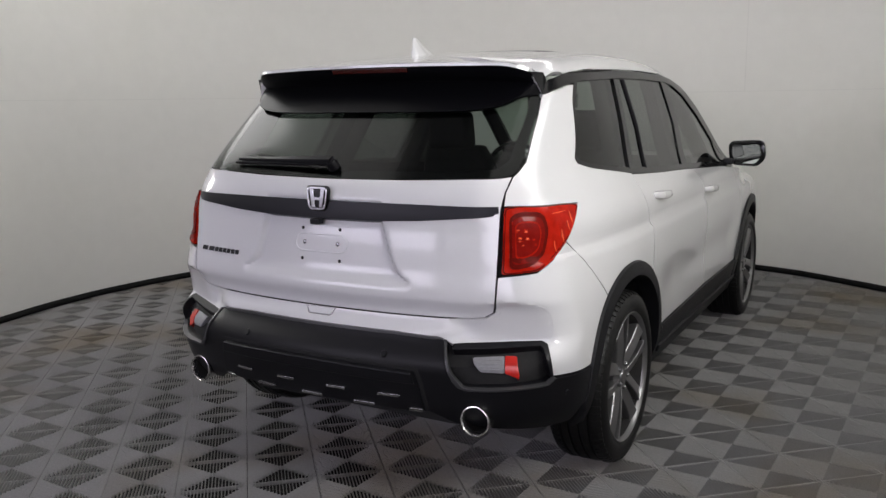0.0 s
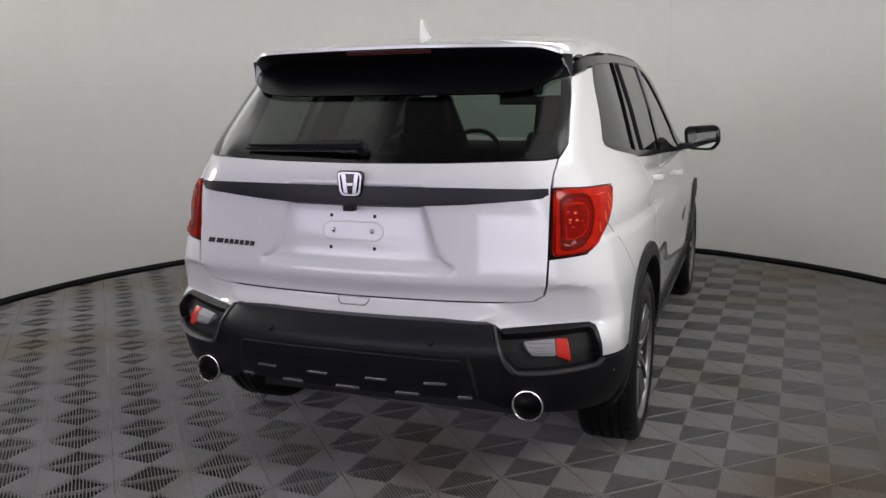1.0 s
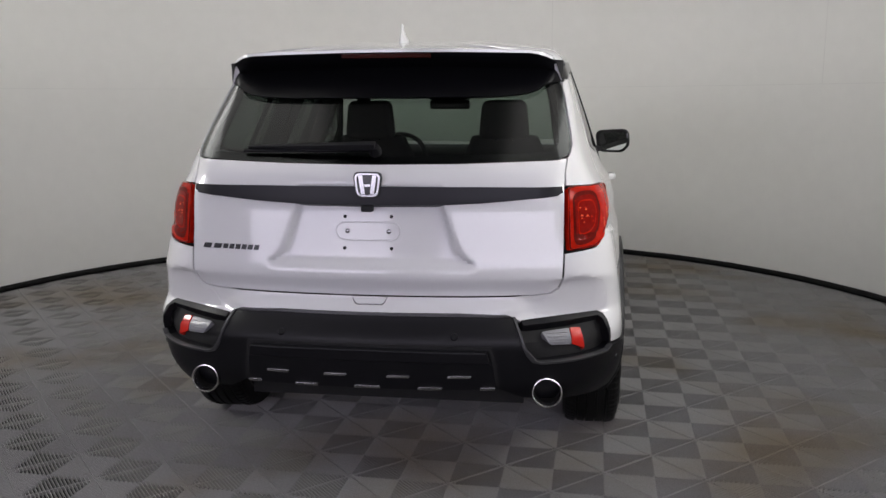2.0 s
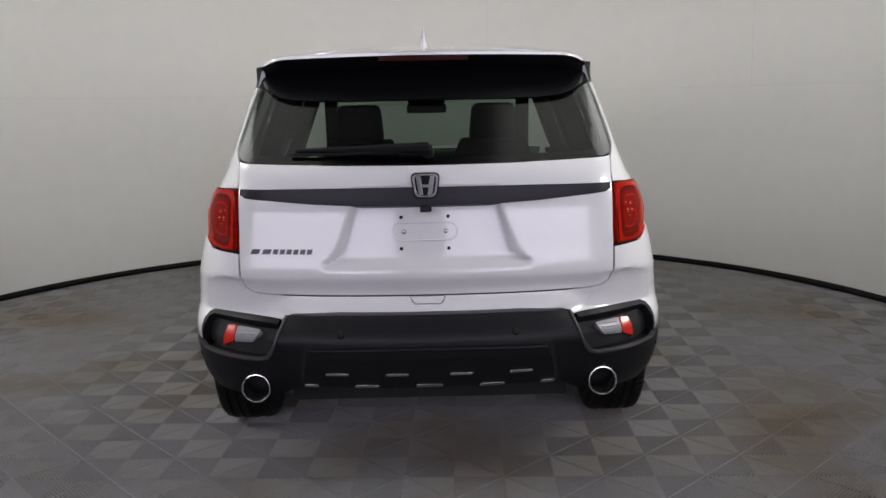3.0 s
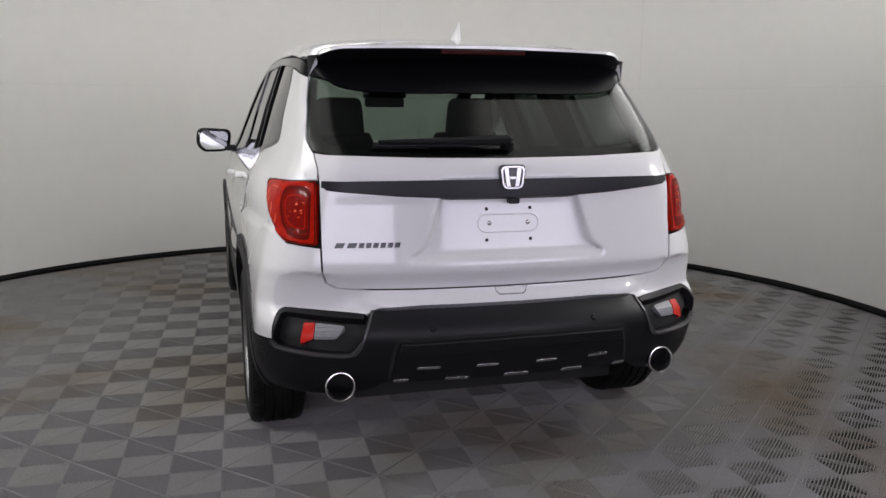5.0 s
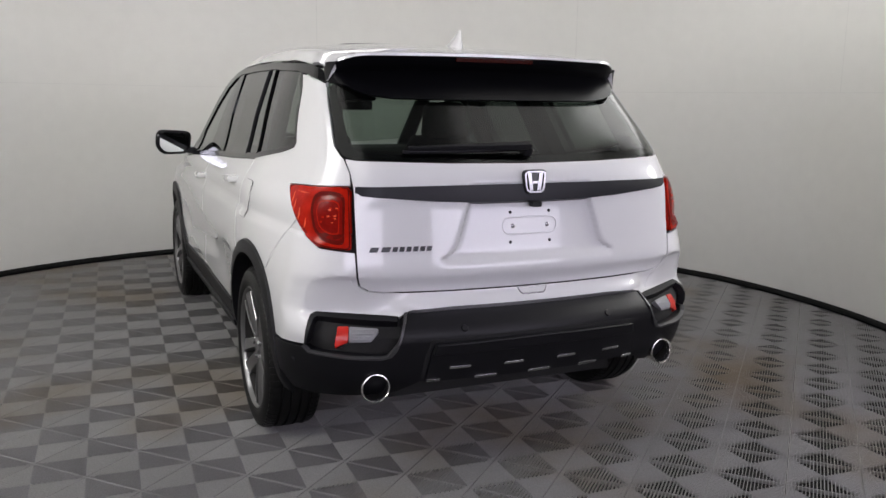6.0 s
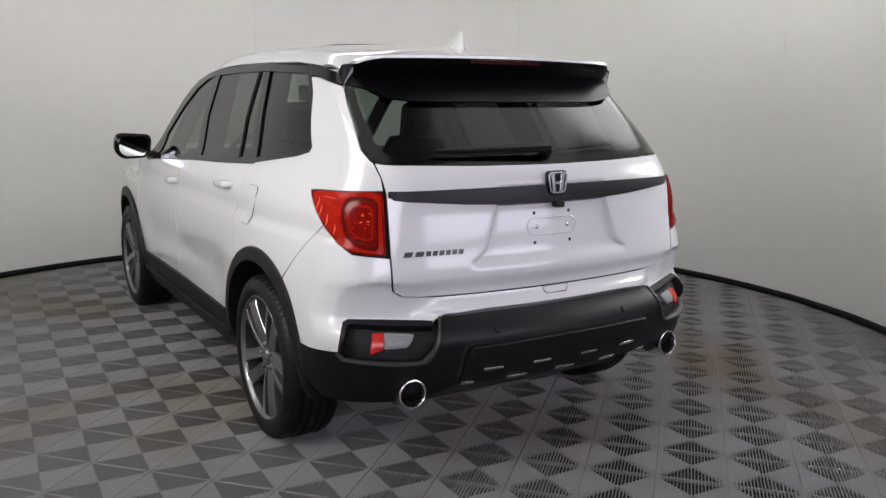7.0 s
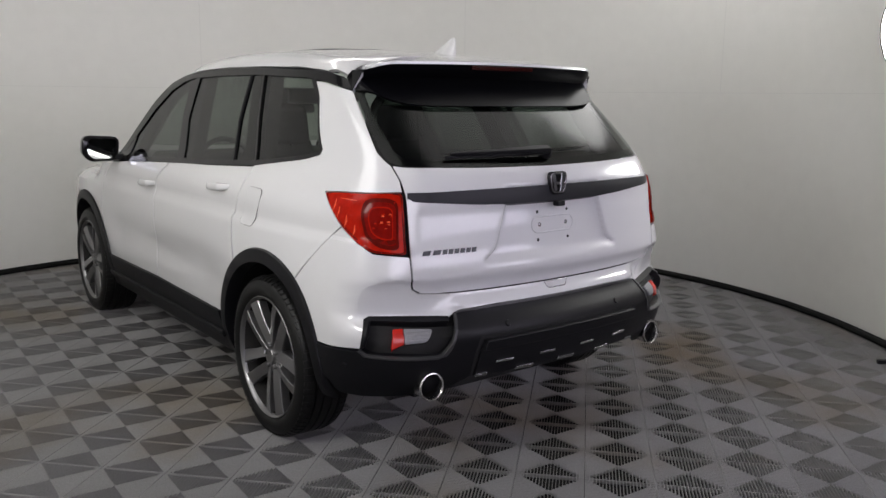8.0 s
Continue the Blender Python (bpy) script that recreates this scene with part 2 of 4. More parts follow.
def build_wall():
    """The curved white wall, from one end of its arc to the other."""
    bm = bmesh.new()
    rows = []
    for i in range(161):
        a = radians(ARC0 + (ARC1 - ARC0) * i / 160)
        c, s = math.cos(a), math.sin(a)
        ring = []
        for r, z in ((RADIUS, 0.0), (RADIUS, 1.2), (RADIUS, 2.4), (RADIUS, WALL_TOP), (RADIUS + 0.1, WALL_TOP), (RADIUS + 0.1, 0.0)):
            ring.append(bm.verts.new((MIDDLE[0] + r * c, MIDDLE[1] + r * s, z)))
        rows.append(ring)
    for a, b in zip(rows, rows[1:]):
        for j in range(6):
            bm.faces.new((a[j], b[j], b[(j + 1) % 6], a[(j + 1) % 6]))
    bm.faces.new(rows[0])
    bm.faces.new(rows[-1][::-1])
    bmesh.ops.recalc_face_normals(bm, faces=bm.faces)
    tagged(part("wall_curved", bm, WALL), "smooth curved white studio wall", "wall", kind="structure")
    pts = []
    for i in range(201):
        a = radians(ARC0 + (ARC1 - ARC0) * i / 200)
        r = RADIUS - 0.018 + 0.004 * noise.noise((i * 0.13, 0, 0))
        pts.append((MIDDLE[0] + r * math.cos(a), MIDDLE[1] + r * math.sin(a), 0.024 + 0.003 * noise.noise((i * 0.21, 5, 0))))
    tagged(tube("baseboard", pts, 0.026, EDGING), "black rubber edging along the foot of the wall", "edging", kind="structure")


build_wall()


def wall_seams():
    """Joints of the wall's panels: one level line, and upright ones above it."""
    def bar(a0, a1, z0, z1, n):
        bm = bmesh.new()
        rows = [[bm.verts.new((MIDDLE[0] + r * math.cos(a), MIDDLE[1] + r * math.sin(a), z)) for r, z in ((RADIUS + 0.001, z0), (RADIUS - 0.0015, z0), (RADIUS - 0.0015, z1), (RADIUS + 0.001, z1))]
                for a in np.linspace(radians(a0), radians(a1), n)]
        for p, q in zip(rows, rows[1:]):
            for j in range(3):
                bm.faces.new((p[j], q[j], q[j + 1], p[j + 1]))
        bmesh.ops.recalc_face_normals(bm, faces=bm.faces)
        tagged(part("trim", bm, SEAM), "faint grey joint in the white wall", "wall joint", kind="structure")
    bar(ARC0, ARC1, 1.600, 1.604, 120)
    for k in range(3):
        a = -4.3 + 40.8 * k
        bar(a - 0.045, a + 0.045, 1.604, WALL_TOP, 2)


wall_seams()


def plain_box(name, x0, x1, y0, y1, z0, z1, mat, label, category):
    bm = bmesh.new()
    box(bm, x0, x1, y0, y1, z0, z1)
    return tagged(part(name, bm, mat, smooth=0), label, category, kind="structure")


plain_box("ceiling", -7, 7, -8.2, 6, 4.2, 4.3, CEILING, "plain grey studio ceiling", "ceiling")
plain_box("wall_back", -7, 7, -8.1, -8.0, -0.02, 4.2, WALL, "plain light wall behind the open side", "wall")
plain_box("wall_left", -7.1, -7, -8.0, 6, -0.02, 4.2, WALL, "plain light side wall", "wall")
plain_box("wall_right", 7, 7.1, -8.0, 6, -0.02, 4.2, WALL, "plain light side wall", "wall")
floor = plain_box("floor", -7, 7, -8, 6, -0.05, -0.0185, UNDER, "dark floor under open ribbed tiles", "floor")


# strip lights along the top of the curved wall, and panels further back
def light_panel(m, wide, long, mat, name, label, category, group=""):
    lamp = tagged(new(name), label, category, group)
    lamp.matrix_world = m
    bm = bmesh.new()
    box(bm, -wide / 2 - 0.03, wide / 2 + 0.03, -long / 2 - 0.03, long / 2 + 0.03, -0.05, 0)
    part("frame", bm, GREY_TRIM, lamp, smooth=0)
    bm = bmesh.new()
    box(bm, -wide / 2, wide / 2, -long / 2, long / 2, -0.056, -0.05)
    part("diffuser", bm, mat, lamp, "glowing white diffuser", smooth=0)
    if name == "softbox":
        for d in (-0.3 * wide, 0.3 * wide):
            top = m @ Vector((d, long / 2, 0))
            tube("hanger", [tuple(m.inverted() @ top), tuple(m.inverted() @ Vector((top.x, top.y, 4.21)))], 0.012, GREY_TRIM, lamp)
    return lamp


for angle in (38, 64, 90, 116, 142):
    a = radians(angle)
    light_panel(pose(MIDDLE[0] + 1.6 * math.cos(a), MIDDLE[1] + 1.6 * math.sin(a), 4.2, 0, 0, angle), 0.5, 0.82, LAMP_GLOW, "ceiling_light", "long white strip light above the curved wall", "ceiling light", "ceiling lights")
for bx in (-2.2, 1.8):
    light_panel(pose(bx, -0.75, 4.2), 2.1, 3.7, BROAD_GLOW, "ceiling_light", "broad white diffuser panel under the ceiling", "ceiling light", "broad ceiling panels")
for lx, ly in ((-2.4, -6.0), (2.0, -6.0)):
    m = look((lx, ly, 2.05), (0.2 * lx, 0.0, 0.8))
    light_panel(m, 3.4, 1.9, COOL_GLOW, "softbox", "large white softbox behind the open side", "softbox", "softboxes")
for lx, aim in ((-3.3, -1.3), (2.9, 1.2)):
    m = look((lx, 0.6, 3.35), (aim, 1.3, 0.2))
    light_panel(m, 2.1, 1.1, SIDE_GLOW, "softbox", "wide white softbox high beside the curved wall", "softbox", "side softboxes")


def round_lamp(x, y, z, aim, size=0.33):
    lamp = tagged(new("studio_lamp"), "round white studio lamp on a black stand by the wall", "studio lamp")
    lamp.location = (x, y, 0)
    turn = (Vector(aim) - Vector((x, y, z))).to_track_quat("X", "Z").to_matrix().to_4x4()
    m = Matrix.Translation((0, 0, z)) @ turn
    bm = bmesh.new()
    lathe(bm, [(0.0005, 0.03), (size * 0.5, 0.025), (size * 0.9, 0.008), (size, 0.0)], 48, m)
    part("diffuser", bm, ROUND_GLOW, lamp, "glowing white round diffuser")
    bm = bmesh.new()
    lathe(bm, [(size, 0.004), (size + 0.012, 0.0), (size * 0.95, -0.05), (size * 0.35, -0.2), (0.06, -0.26), (0.0005, -0.26)], 48, m)
    part("shade", bm, BLACK_PLASTIC, lamp, "black shade")
    bm = bmesh.new()
    box(bm, -0.015, 0.015, -0.015, 0.015, 0.05, z - 0.05, Matrix.Translation(turn.to_3x3() @ Vector((-0.18, 0, 0))))
    part("pole", bm, BLACK_PLASTIC, lamp, bevel=0.005)
    foot = turn.to_3x3() @ Vector((-0.18, 0, 0))
    for k in range(3):
        bm = bmesh.new()
        box(bm, 0, 0.20, -0.012, 0.012, 0, 0.024, Matrix.Translation((foot.x, foot.y, 0)) @ pose(0, 0, 0, 0, 0, 120 * k + 20) @ pose(0, 0, 0.0))
        part("leg", bm, BLACK_PLASTIC, lamp, smooth=0)


round_lamp(2.42, -1.26, 1.915, (-0.6, -0.2, 1.2), 0.30)
round_lamp(-2.95, -1.0, 1.915, (-0.9, 0.6, 0.5), 0.30)


# ---- the car's outer form ----
def curve(pairs):
    """A smooth curve through (place, value) pairs, as a function of an array."""
    px = np.array([p[0] for p in pairs], float)
    py = np.array([p[1] for p in pairs], float)
    slope = np.diff(py) / np.diff(px)
    tang = np.concatenate([[slope[0]], (slope[1:] + slope[:-1]) / 2, [slope[-1]]])
    flat = np.concatenate([[False], slope[1:] * slope[:-1] <= 0, [False]])
    tang[flat] = 0

    def value(q):
        q = np.clip(np.asarray(q, float), px[0], px[-1])
        i = np.clip(np.searchsorted(px, q) - 1, 0, len(px) - 2)
        h = px[i + 1] - px[i]
        f = (q - px[i]) / h
        return ((2 * f**3 - 3 * f**2 + 1) * py[i] + (f**3 - 2 * f**2 + f) * h * tang[i]
                + (3 * f**2 - 2 * f**3) * py[i + 1] + (f**3 - f**2) * h * tang[i + 1])
    return value


def step(q, a, b):
    f = np.clip((q - a) / (b - a), 0, 1)
    return f * f * (3 - 2 * f)


REAR = curve([(0.30, -0.80), (0.42, -0.905), (0.52, -0.935), (0.64, -0.950), (0.72, -0.928), (0.755, -0.892), (0.80, -0.872),
              (0.85, -0.878), (0.95, -0.866), (1.08, -0.852), (1.20, -0.838), (1.27, -0.800), (1.31, -0.762), (1.45, -0.605), (1.60, -0.435), (1.72, -0.30)])
BOW = curve([(0.3, 0.17), (0.6, 0.17), (0.75, 0.15), (0.9, 0.15), (1.2, 0.15), (1.35, 0.15), (1.7, 0.16)])
WIDE = curve([(0.25, 0.91), (0.40, 0.965), (0.55, 0.985), (0.75, 0.993), (0.92, 0.988), (1.0, 0.978), (1.06, 0.970), (1.15, 0.942), (1.20, 0.912), (1.25, 0.890), (1.30, 0.872),
              (1.45, 0.822), (1.60, 0.768), (1.75, 0.71)])
TAPER = curve([(0.3, 0.01), (0.55, 0.02), (0.8, 0.07), (1.0, 0.11), (1.2, 0.125), (1.31, 0.14), (1.45, 0.155), (1.7, 0.16)])
CORNER = curve([(0.3, 0.30), (0.56, 0.26), (0.66, 0.20), (0.78, 0.165), (0.9, 0.17), (1.2, 0.16), (1.4, 0.10), (1.7, 0.10)])
TOP = curve([(-0.95, 1.60), (-0.5, 1.700), (-0.3, 1.735), (0.0, 1.770), (0.5, 1.797), (1.0, 1.790), (1.35, 1.755), (1.9, 1.60), (2.4, 1.27), (2.6, 1.14),
             (3.2, 1.07), (3.55, 0.98), (3.80, 0.80)])
CHAMFER = curve([(0.50, 1.066), (0.58, 1.064), (0.62, 1.062), (0.66, 1.032), (0.70, 0.982), (0.75, 0.990), (0.80, 1.004), (0.825, 1.014), (0.838, 1.026), (0.848, 1.060)])
NOSE = curve([(0.2, 3.70), (0.5, 3.82), (0.8, 3.80), (1.1, 3.60), (1.8, 3.0)])


def body(x, y, z):
    """Below nought inside the car's body, above nought outside."""
    ax = np.abs(x)
    rear = REAR(z) + BOW(z) * ax**2 - y
    # the recess for the licence plate, wider towards its foot
    edge = 0.275 + 0.33 * np.clip(1.12 - z, 0, 0.16) + 14.0 * np.clip(0.97 - z, 0, 0.07)**2
    rear = rear + 0.020 * step(edge - ax, -0.013, 0.013) * step(z, 0.865, 0.925) * step(1.20 - z, 0.0, 0.03)
    # the crease across the tailgate's foot and the bumper's corners, and the hollow beside the bumper's black middle
    rear = rear + 0.046 * np.clip((0.838 - z) / 0.135, 0, 1) * step(z, 0.60, 0.70)
    rear = rear + 0.045 * step(ax, 0.52, 0.62) * np.exp(-((z - 0.715) / 0.045)**2)
    back = np.clip(0.2 - y, 0, None)
    front = np.clip(y - 2.7, 0, None)
    side = ax - (WIDE(z) - TAPER(z) * back**2 - 0.16 * front**2)
    # shoulder line and hollow of the doors
    side = side + 0.012 * step(z, 0.99, 1.0) * step(1.10 - z, 0, 0.10) + 0.016 * np.exp(-((z - 0.68) / 0.10)**2) * step(y, 0.35, 0.75) * step(2.45 - y, 0, 0.4)
    top = z - (TOP(y) - 0.055 * ax**2 - 0.05 * ax**4)
    nose = y - NOSE(z) + 0.12 * ax**2

    def meet(a, b, r):
        return np.minimum(-r, np.maximum(a, b)) + np.hypot(np.maximum(a + r, 0), np.maximum(b + r, 0))
    f = meet(rear, side, CORNER(z))
    # the flat facet at the bumper's corner, below the crease
    facet = 0.42 * ax - 0.9075 * y - CHAMFER(z) - 0.5 * step(z, 0.848, 0.9) - 0.5 * step(-z, -0.58, -0.53)
    f = meet(f, facet, 0.006)
    f = meet(f, nose, 0.15)
    return meet(f, top, 0.05)


CX, CY, CQ = 0.60, -0.15, 0.60


def around(u, z):
    """The place on the body at u metres round from its rear middle line, on its right side, at height z. Also the way outward."""
    u, z = np.asarray(u, float), np.asarray(z, float)
    turn = np.clip((u - CX) / CQ, 0, 1) * math.pi / 2
    start = np.stack([np.minimum(u, CX), np.where(u > CX + CQ, CY + u - CX - CQ, CY), z], -1)
    way = np.stack([np.sin(turn), -np.cos(turn), 0 * turn], -1)
    return cast(start, way)


def over(x, y):
    """The place on the roof above (x, y)."""
    x, y = np.asarray(x, float), np.asarray(y, float)
    return cast(np.stack([x, y, 0 * x + 0.6], -1), np.stack([0 * x, 0 * x, 0 * x + 1], -1), 1.6)


def cast(start, way, far=1.2):
    low, high = np.zeros(len(start)), np.full(len(start), far)
    for _ in range(26):
        mid = (low + high) / 2
        p = start + mid[:, None] * way
        out = body(p[:, 0], p[:, 1], p[:, 2]) > 0
        high, low = np.where(out, mid, high), np.where(out, low, mid)
    p = start + low[:, None] * way
    e = 0.004
    n = np.stack([body(*(p + d).T) - body(*(p - d).T) for d in (np.array([e, 0, 0]), np.array([0, e, 0]), np.array([0, 0, e]))], -1)
    n /= np.maximum(np.linalg.norm(n, axis=1), 1e-9)[:, None]
    return p, n


def round_u(points):
    """Points by (y, z) on the car's side, as (u, z), also where the side turns into the rear."""
    y, z = np.array([p[0] for p in points], float), np.array([p[1] for p in points], float)
    p, _ = cast(np.stack([0 * y, y, z], -1), np.stack([0 * y + 1, 0 * y, 0 * y], -1))
    u = np.where(y > CY, y + CX + CQ - CY, CX + CQ * np.arctan2(p[:, 0] - CX, CY - y) / (math.pi / 2))
    return [(float(a), float(b)) for a, b in zip(u, z)]


# ---- the car ----
car = tagged(new("car"), "white five-door car with black lower trim on grey tiles", "car")
AXLE_R, AXLE_F, HUB = 0.0, 2.82, 0.372


def both(build):
    """Calls build for the right side (1) and the left side (-1)."""
    for sign in (1, -1):
        build(sign)


# dark inner shell behind the panel gaps
def inner_shell(sign):
    place = side_of(sign)
    low = [(0.0, 0.46), (0.93, 0.40)] + yz(arc(AXLE_R, HUB, 0.46, 178, 0, 16))[1:] + yz([(0.47, 0.30), (2.34, 0.30)]) + yz(arc(AXLE_F, HUB, 0.46, 180, 0, 16)) + yz([(3.4, 0.30), (3.4, 0.95), (2.4, 1.08), (1.95, 1.148), (1.125, 1.194), (0.24, 1.238)]) + [(1.15, 1.285), (0.98, 1.285), (0.70, 1.26), (0.0, 1.24)]
    skin("inner_panel", low, place, DARK, car, off=-0.034, thick=0.004, grid=0.05, bevel=0)


both(inner_shell)

def pillar_lining(sign):
    skin("pillar_lining", [(0.745, 1.28), (0.99, 1.285), (1.0, 1.335), (1.13, 1.484), (1.25, 1.60), (0.84, 1.575), (0.80, 1.54), (0.77, 1.445), (0.755, 1.335)], side_of(sign), LINING, car, off=-0.03, thick=0.004, grid=0.06, bevel=0)


both(pillar_lining)


def inner_pillar(sign, y0, y1, lean, deep):
    """A padded pillar between the side windows, from the belt to the roof."""
    bm = bmesh.new()
    rows = []
    for z in np.linspace(1.10, 1.66, 7):
        edge = float(WIDE(np.array(z))) - 0.05
        y = lean * (z - 1.2)
        rows.append([bm.verts.new((sign * x, v + y, z)) for x, v in ((edge, y0), (edge - deep * 0.8, y0 + 0.02), (edge - deep, (y0 + y1) / 2), (edge - deep * 0.8, y1 - 0.02), (edge, y1))])
    for a, b in zip(rows, rows[1:]):
        for j in range(5):
            bm.faces.new((a[j], b[j], b[(j + 1) % 5], a[(j + 1) % 5]))
    bm.faces.new(rows[0])
    bm.faces.new(rows[-1])
    bmesh.ops.recalc_face_normals(bm, faces=bm.faces)
    part("inner_pillar", bm, LINING, car, "dark padded inner pillar", smooth=50)


def inner_pillars(sign):
    inner_pillar(sign, 1.13, 1.26, 0.25, 0.09)
    inner_pillar(sign, 0.26, 0.46, 0.40, 0.10)


both(inner_pillars)


def front_pillar(sign):
    """The padded inner side of the windscreen's pillar."""
    pts = [(0.555, 1.41), (0.67, 1.40), (0.71, 1.9), (0.77, 2.44), (0.665, 2.47), (0.625, 1.95)]
    skin("front_pillar", [(sign * a, b) for a, b in pts], over, LINING, car, "dark padded windscreen pillar", off=-0.012, thick=0.03, grid=0.08, bevel=0)


both(front_pillar)

# roof, bonnet, windscreen
rail = round_u([(-0.27, 1.645), (-0.15, 1.660), (-0.013, 1.674), (0.2, 1.684), (0.499, 1.692), (0.909, 1.693), (1.15, 1.686), (1.289, 1.679), (1.38, 1.668)])
rail_at, _ = around(np.array([q[0] for q in rail]), np.array([q[1] for q in rail]))
roof = skin("roof", mirrored([(0, -0.225), (0.35, -0.235), (0.60, -0.262)] + [(float(q[0]) - 0.0015, float(q[1])) for q in rail_at] + [(0.3, 1.40), (0, 1.41)]),
            over, WHITE, car, "white painted roof", thick=0.02, grid=0.032, bevel=0)
skin("roof_lining", mirrored([(0, -0.30), (0.66, -0.22), (0.68, 1.2), (0.6, 1.36), (0, 1.40)]), over, LINING, car, off=-0.045, thick=0.004, grid=0.12, bevel=0)
skin("sunroof", mirrored([(0, 0.46), (0.38, 0.455), (0.40, 0.48), (0.40, 1.16), (0.36, 1.19), (0, 1.19)]), over, BLACK_GLOSS, car, "dark glass sunroof panel, slightly raised", off=0.005, thick=0.010, grid=0.1, corner=0.03)
skin("windscreen", mirrored([(0, 1.43), (0.3, 1.42), (0.64, 1.40), (0.70, 2.0), (0.74, 2.42), (0.4, 2.50), (0, 2.52)]), over, FRONT_GLASS, car, "clear windscreen", off=-0.004, thick=0, grid=0.08, bevel=0)
skin("bonnet", mirrored([(0, 2.56), (0.5, 2.52), (0.86, 2.44), (0.86, 2.9), (0.80, 3.5), (0.4, 3.62), (0, 3.65)]), over, WHITE, car, "white bonnet", grid=0.08)
skin("front_bumper", yz([(3.30, 0.30), (3.30, 0.98), (3.36, 1.0), (3.95, 0.96), (3.95, 0.30)]), side_of(1), WHITE, car, grid=0.08)
skin("front_bumper", yz([(3.30, 0.30), (3.30, 0.98), (3.36, 1.0), (3.95, 0.96), (3.95, 0.30)]), side_of(-1), WHITE, car, grid=0.08)

# ---- tailgate ----
tailgate = skin("tailgate", mirrored([(0, 0.776), (0.40, 0.776), (0.610, 0.778), (0.648, 0.785), (0.668, 0.805), (0.674, 0.84), (0.677, 0.94), (0.681, 1.18),
                                      (0.686, 1.233), (0.698, 1.286), (0.67, 1.281), (0.55, 1.277), (0.34, 1.271), (0, 1.268)]),
                across, WHITE, car, "white tailgate with a recess for the plate", grid=0.0095, thick=0.014)
rear_window = skin("rear_window", mirrored([(0, 1.272), (0.34, 1.275), (0.55, 1.281), (0.675, 1.287), (0.708, 1.300), (0.728, 1.335), (0.740, 1.40), (0.750, 1.445), (0.793, 1.563), (0.79, 1.60), (0.4, 1.605), (0, 1.605)]),
                   across, REAR_GLASS, car, "dark privacy glass of the tailgate", off=-0.003, thick=0, grid=0.03, bevel=0)
# black band printed round the rear window
skin("window_border", [(-0.695, 1.294), (-0.55, 1.283), (0, 1.274), (0.55, 1.283), (0.695, 1.294), (0.67, 1.318), (0.55, 1.309), (0, 1.300), (-0.55, 1.309), (-0.67, 1.318)],
     across, BLACK_GLOSS, rear_window, "black printed border", off=-0.006, thick=0, grid=0.05, bevel=0)
for sign in (1, -1):
    skin("window_border", [(0.695, 1.294), (0.712, 1.312), (0.722, 1.345), (0.734, 1.41), (0.752, 1.47), (0.785, 1.572), (0.735, 1.575), (0.712, 1.47), (0.695, 1.41), (0.685, 1.345), (0.66, 1.318)],
         side_of(sign), BLACK_GLOSS, rear_window, "black printed border", off=-0.006, thick=0, grid=0.05, bevel=0)


def level(s, z):
    """Places across the tailgate as if it had no recess."""
    p, n = across(s, 0 * np.asarray(s) + 1.206)
    p[:, 1] += REAR(z) - REAR(1.206)
    p[:, 2] = z
    return p, n


garnish = skin("garnish", mirrored([(0, 1.118), (0.24, 1.119), (0.43, 1.128), (0.58, 1.140), (0.679, 1.150), (0.676, 1.184), (0.4, 1.187), (0, 1.188)]), level, GARNISH, tailgate,
               "dark grey satin bar across the tailgate", off=0.009, thick=0.034, grid=0.02, bevel=0.004)


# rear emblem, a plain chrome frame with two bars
def emblem():
    p, n = across(np.array([0.0]), np.array([1.20]))
    m = Matrix.Translation((0, p[0][1] - 0.006, 1.197)) @ pose(0, 0, 0, -3, 0, 0)
    outline = rounded([(-0.052, 0.044), (0.052, 0.044), (0.041, -0.046), (-0.041, -0.046)], 0.024, 6)

    def slab(points, y0, y1, name, mat, parent, inner=None):
        bm = bmesh.new()
        if inner is None:
            f = bm.faces.new([bm.verts.new(m @ Vector((a, -y0, b))) for a, b in points])
            made = bmesh.ops.extrude_face_region(bm, geom=[f])
            bmesh.ops.translate(bm, verts=[v for v in made["geom"] if isinstance(v, bmesh.types.BMVert)], vec=m.to_3x3() @ Vector((0, -(y1 - y0), 0)))
        else:
            rings = [[bm.verts.new(m @ Vector((a, -h, b))) for a, b in q] for q, h in ((points, y0), (points, y1), (inner, y1), (inner, y0))]
            k = len(points)
            for r in range(3):
                for i in range(k):
                    bm.faces.new((rings[r][i], rings[r][(i + 1) % k], rings[r + 1][(i + 1) % k], rings[r + 1][i]))
        bmesh.ops.recalc_face_normals(bm, faces=bm.faces)
        return part(name, bm, mat, parent, bevel=0.002)
    base = slab([(a * 1.10, b * 1.10) for a, b in outline], 0.0, 0.013, "emblem", BLACK_GLOSS, tailgate)
    tagged(base, "chrome emblem on a black plate")
    slab(outline, 0.012, 0.019, "emblem_frame", CHROME, base, [(a * 0.81, b * 0.81) for a, b in outline])
    for s in (1, -1):
        slab([(s * 0.037, 0.037), (s * 0.018, 0.037), (s * 0.008, -0.037), (s * 0.026, -0.037)], 0.012, 0.018, "emblem_bar", CHROME, base)
    slab([(-0.014, 0.004), (0.014, 0.004), (0.012, -0.009), (-0.012, -0.009)], 0.012, 0.018, "emblem_bar", CHROME, base)


emblem()

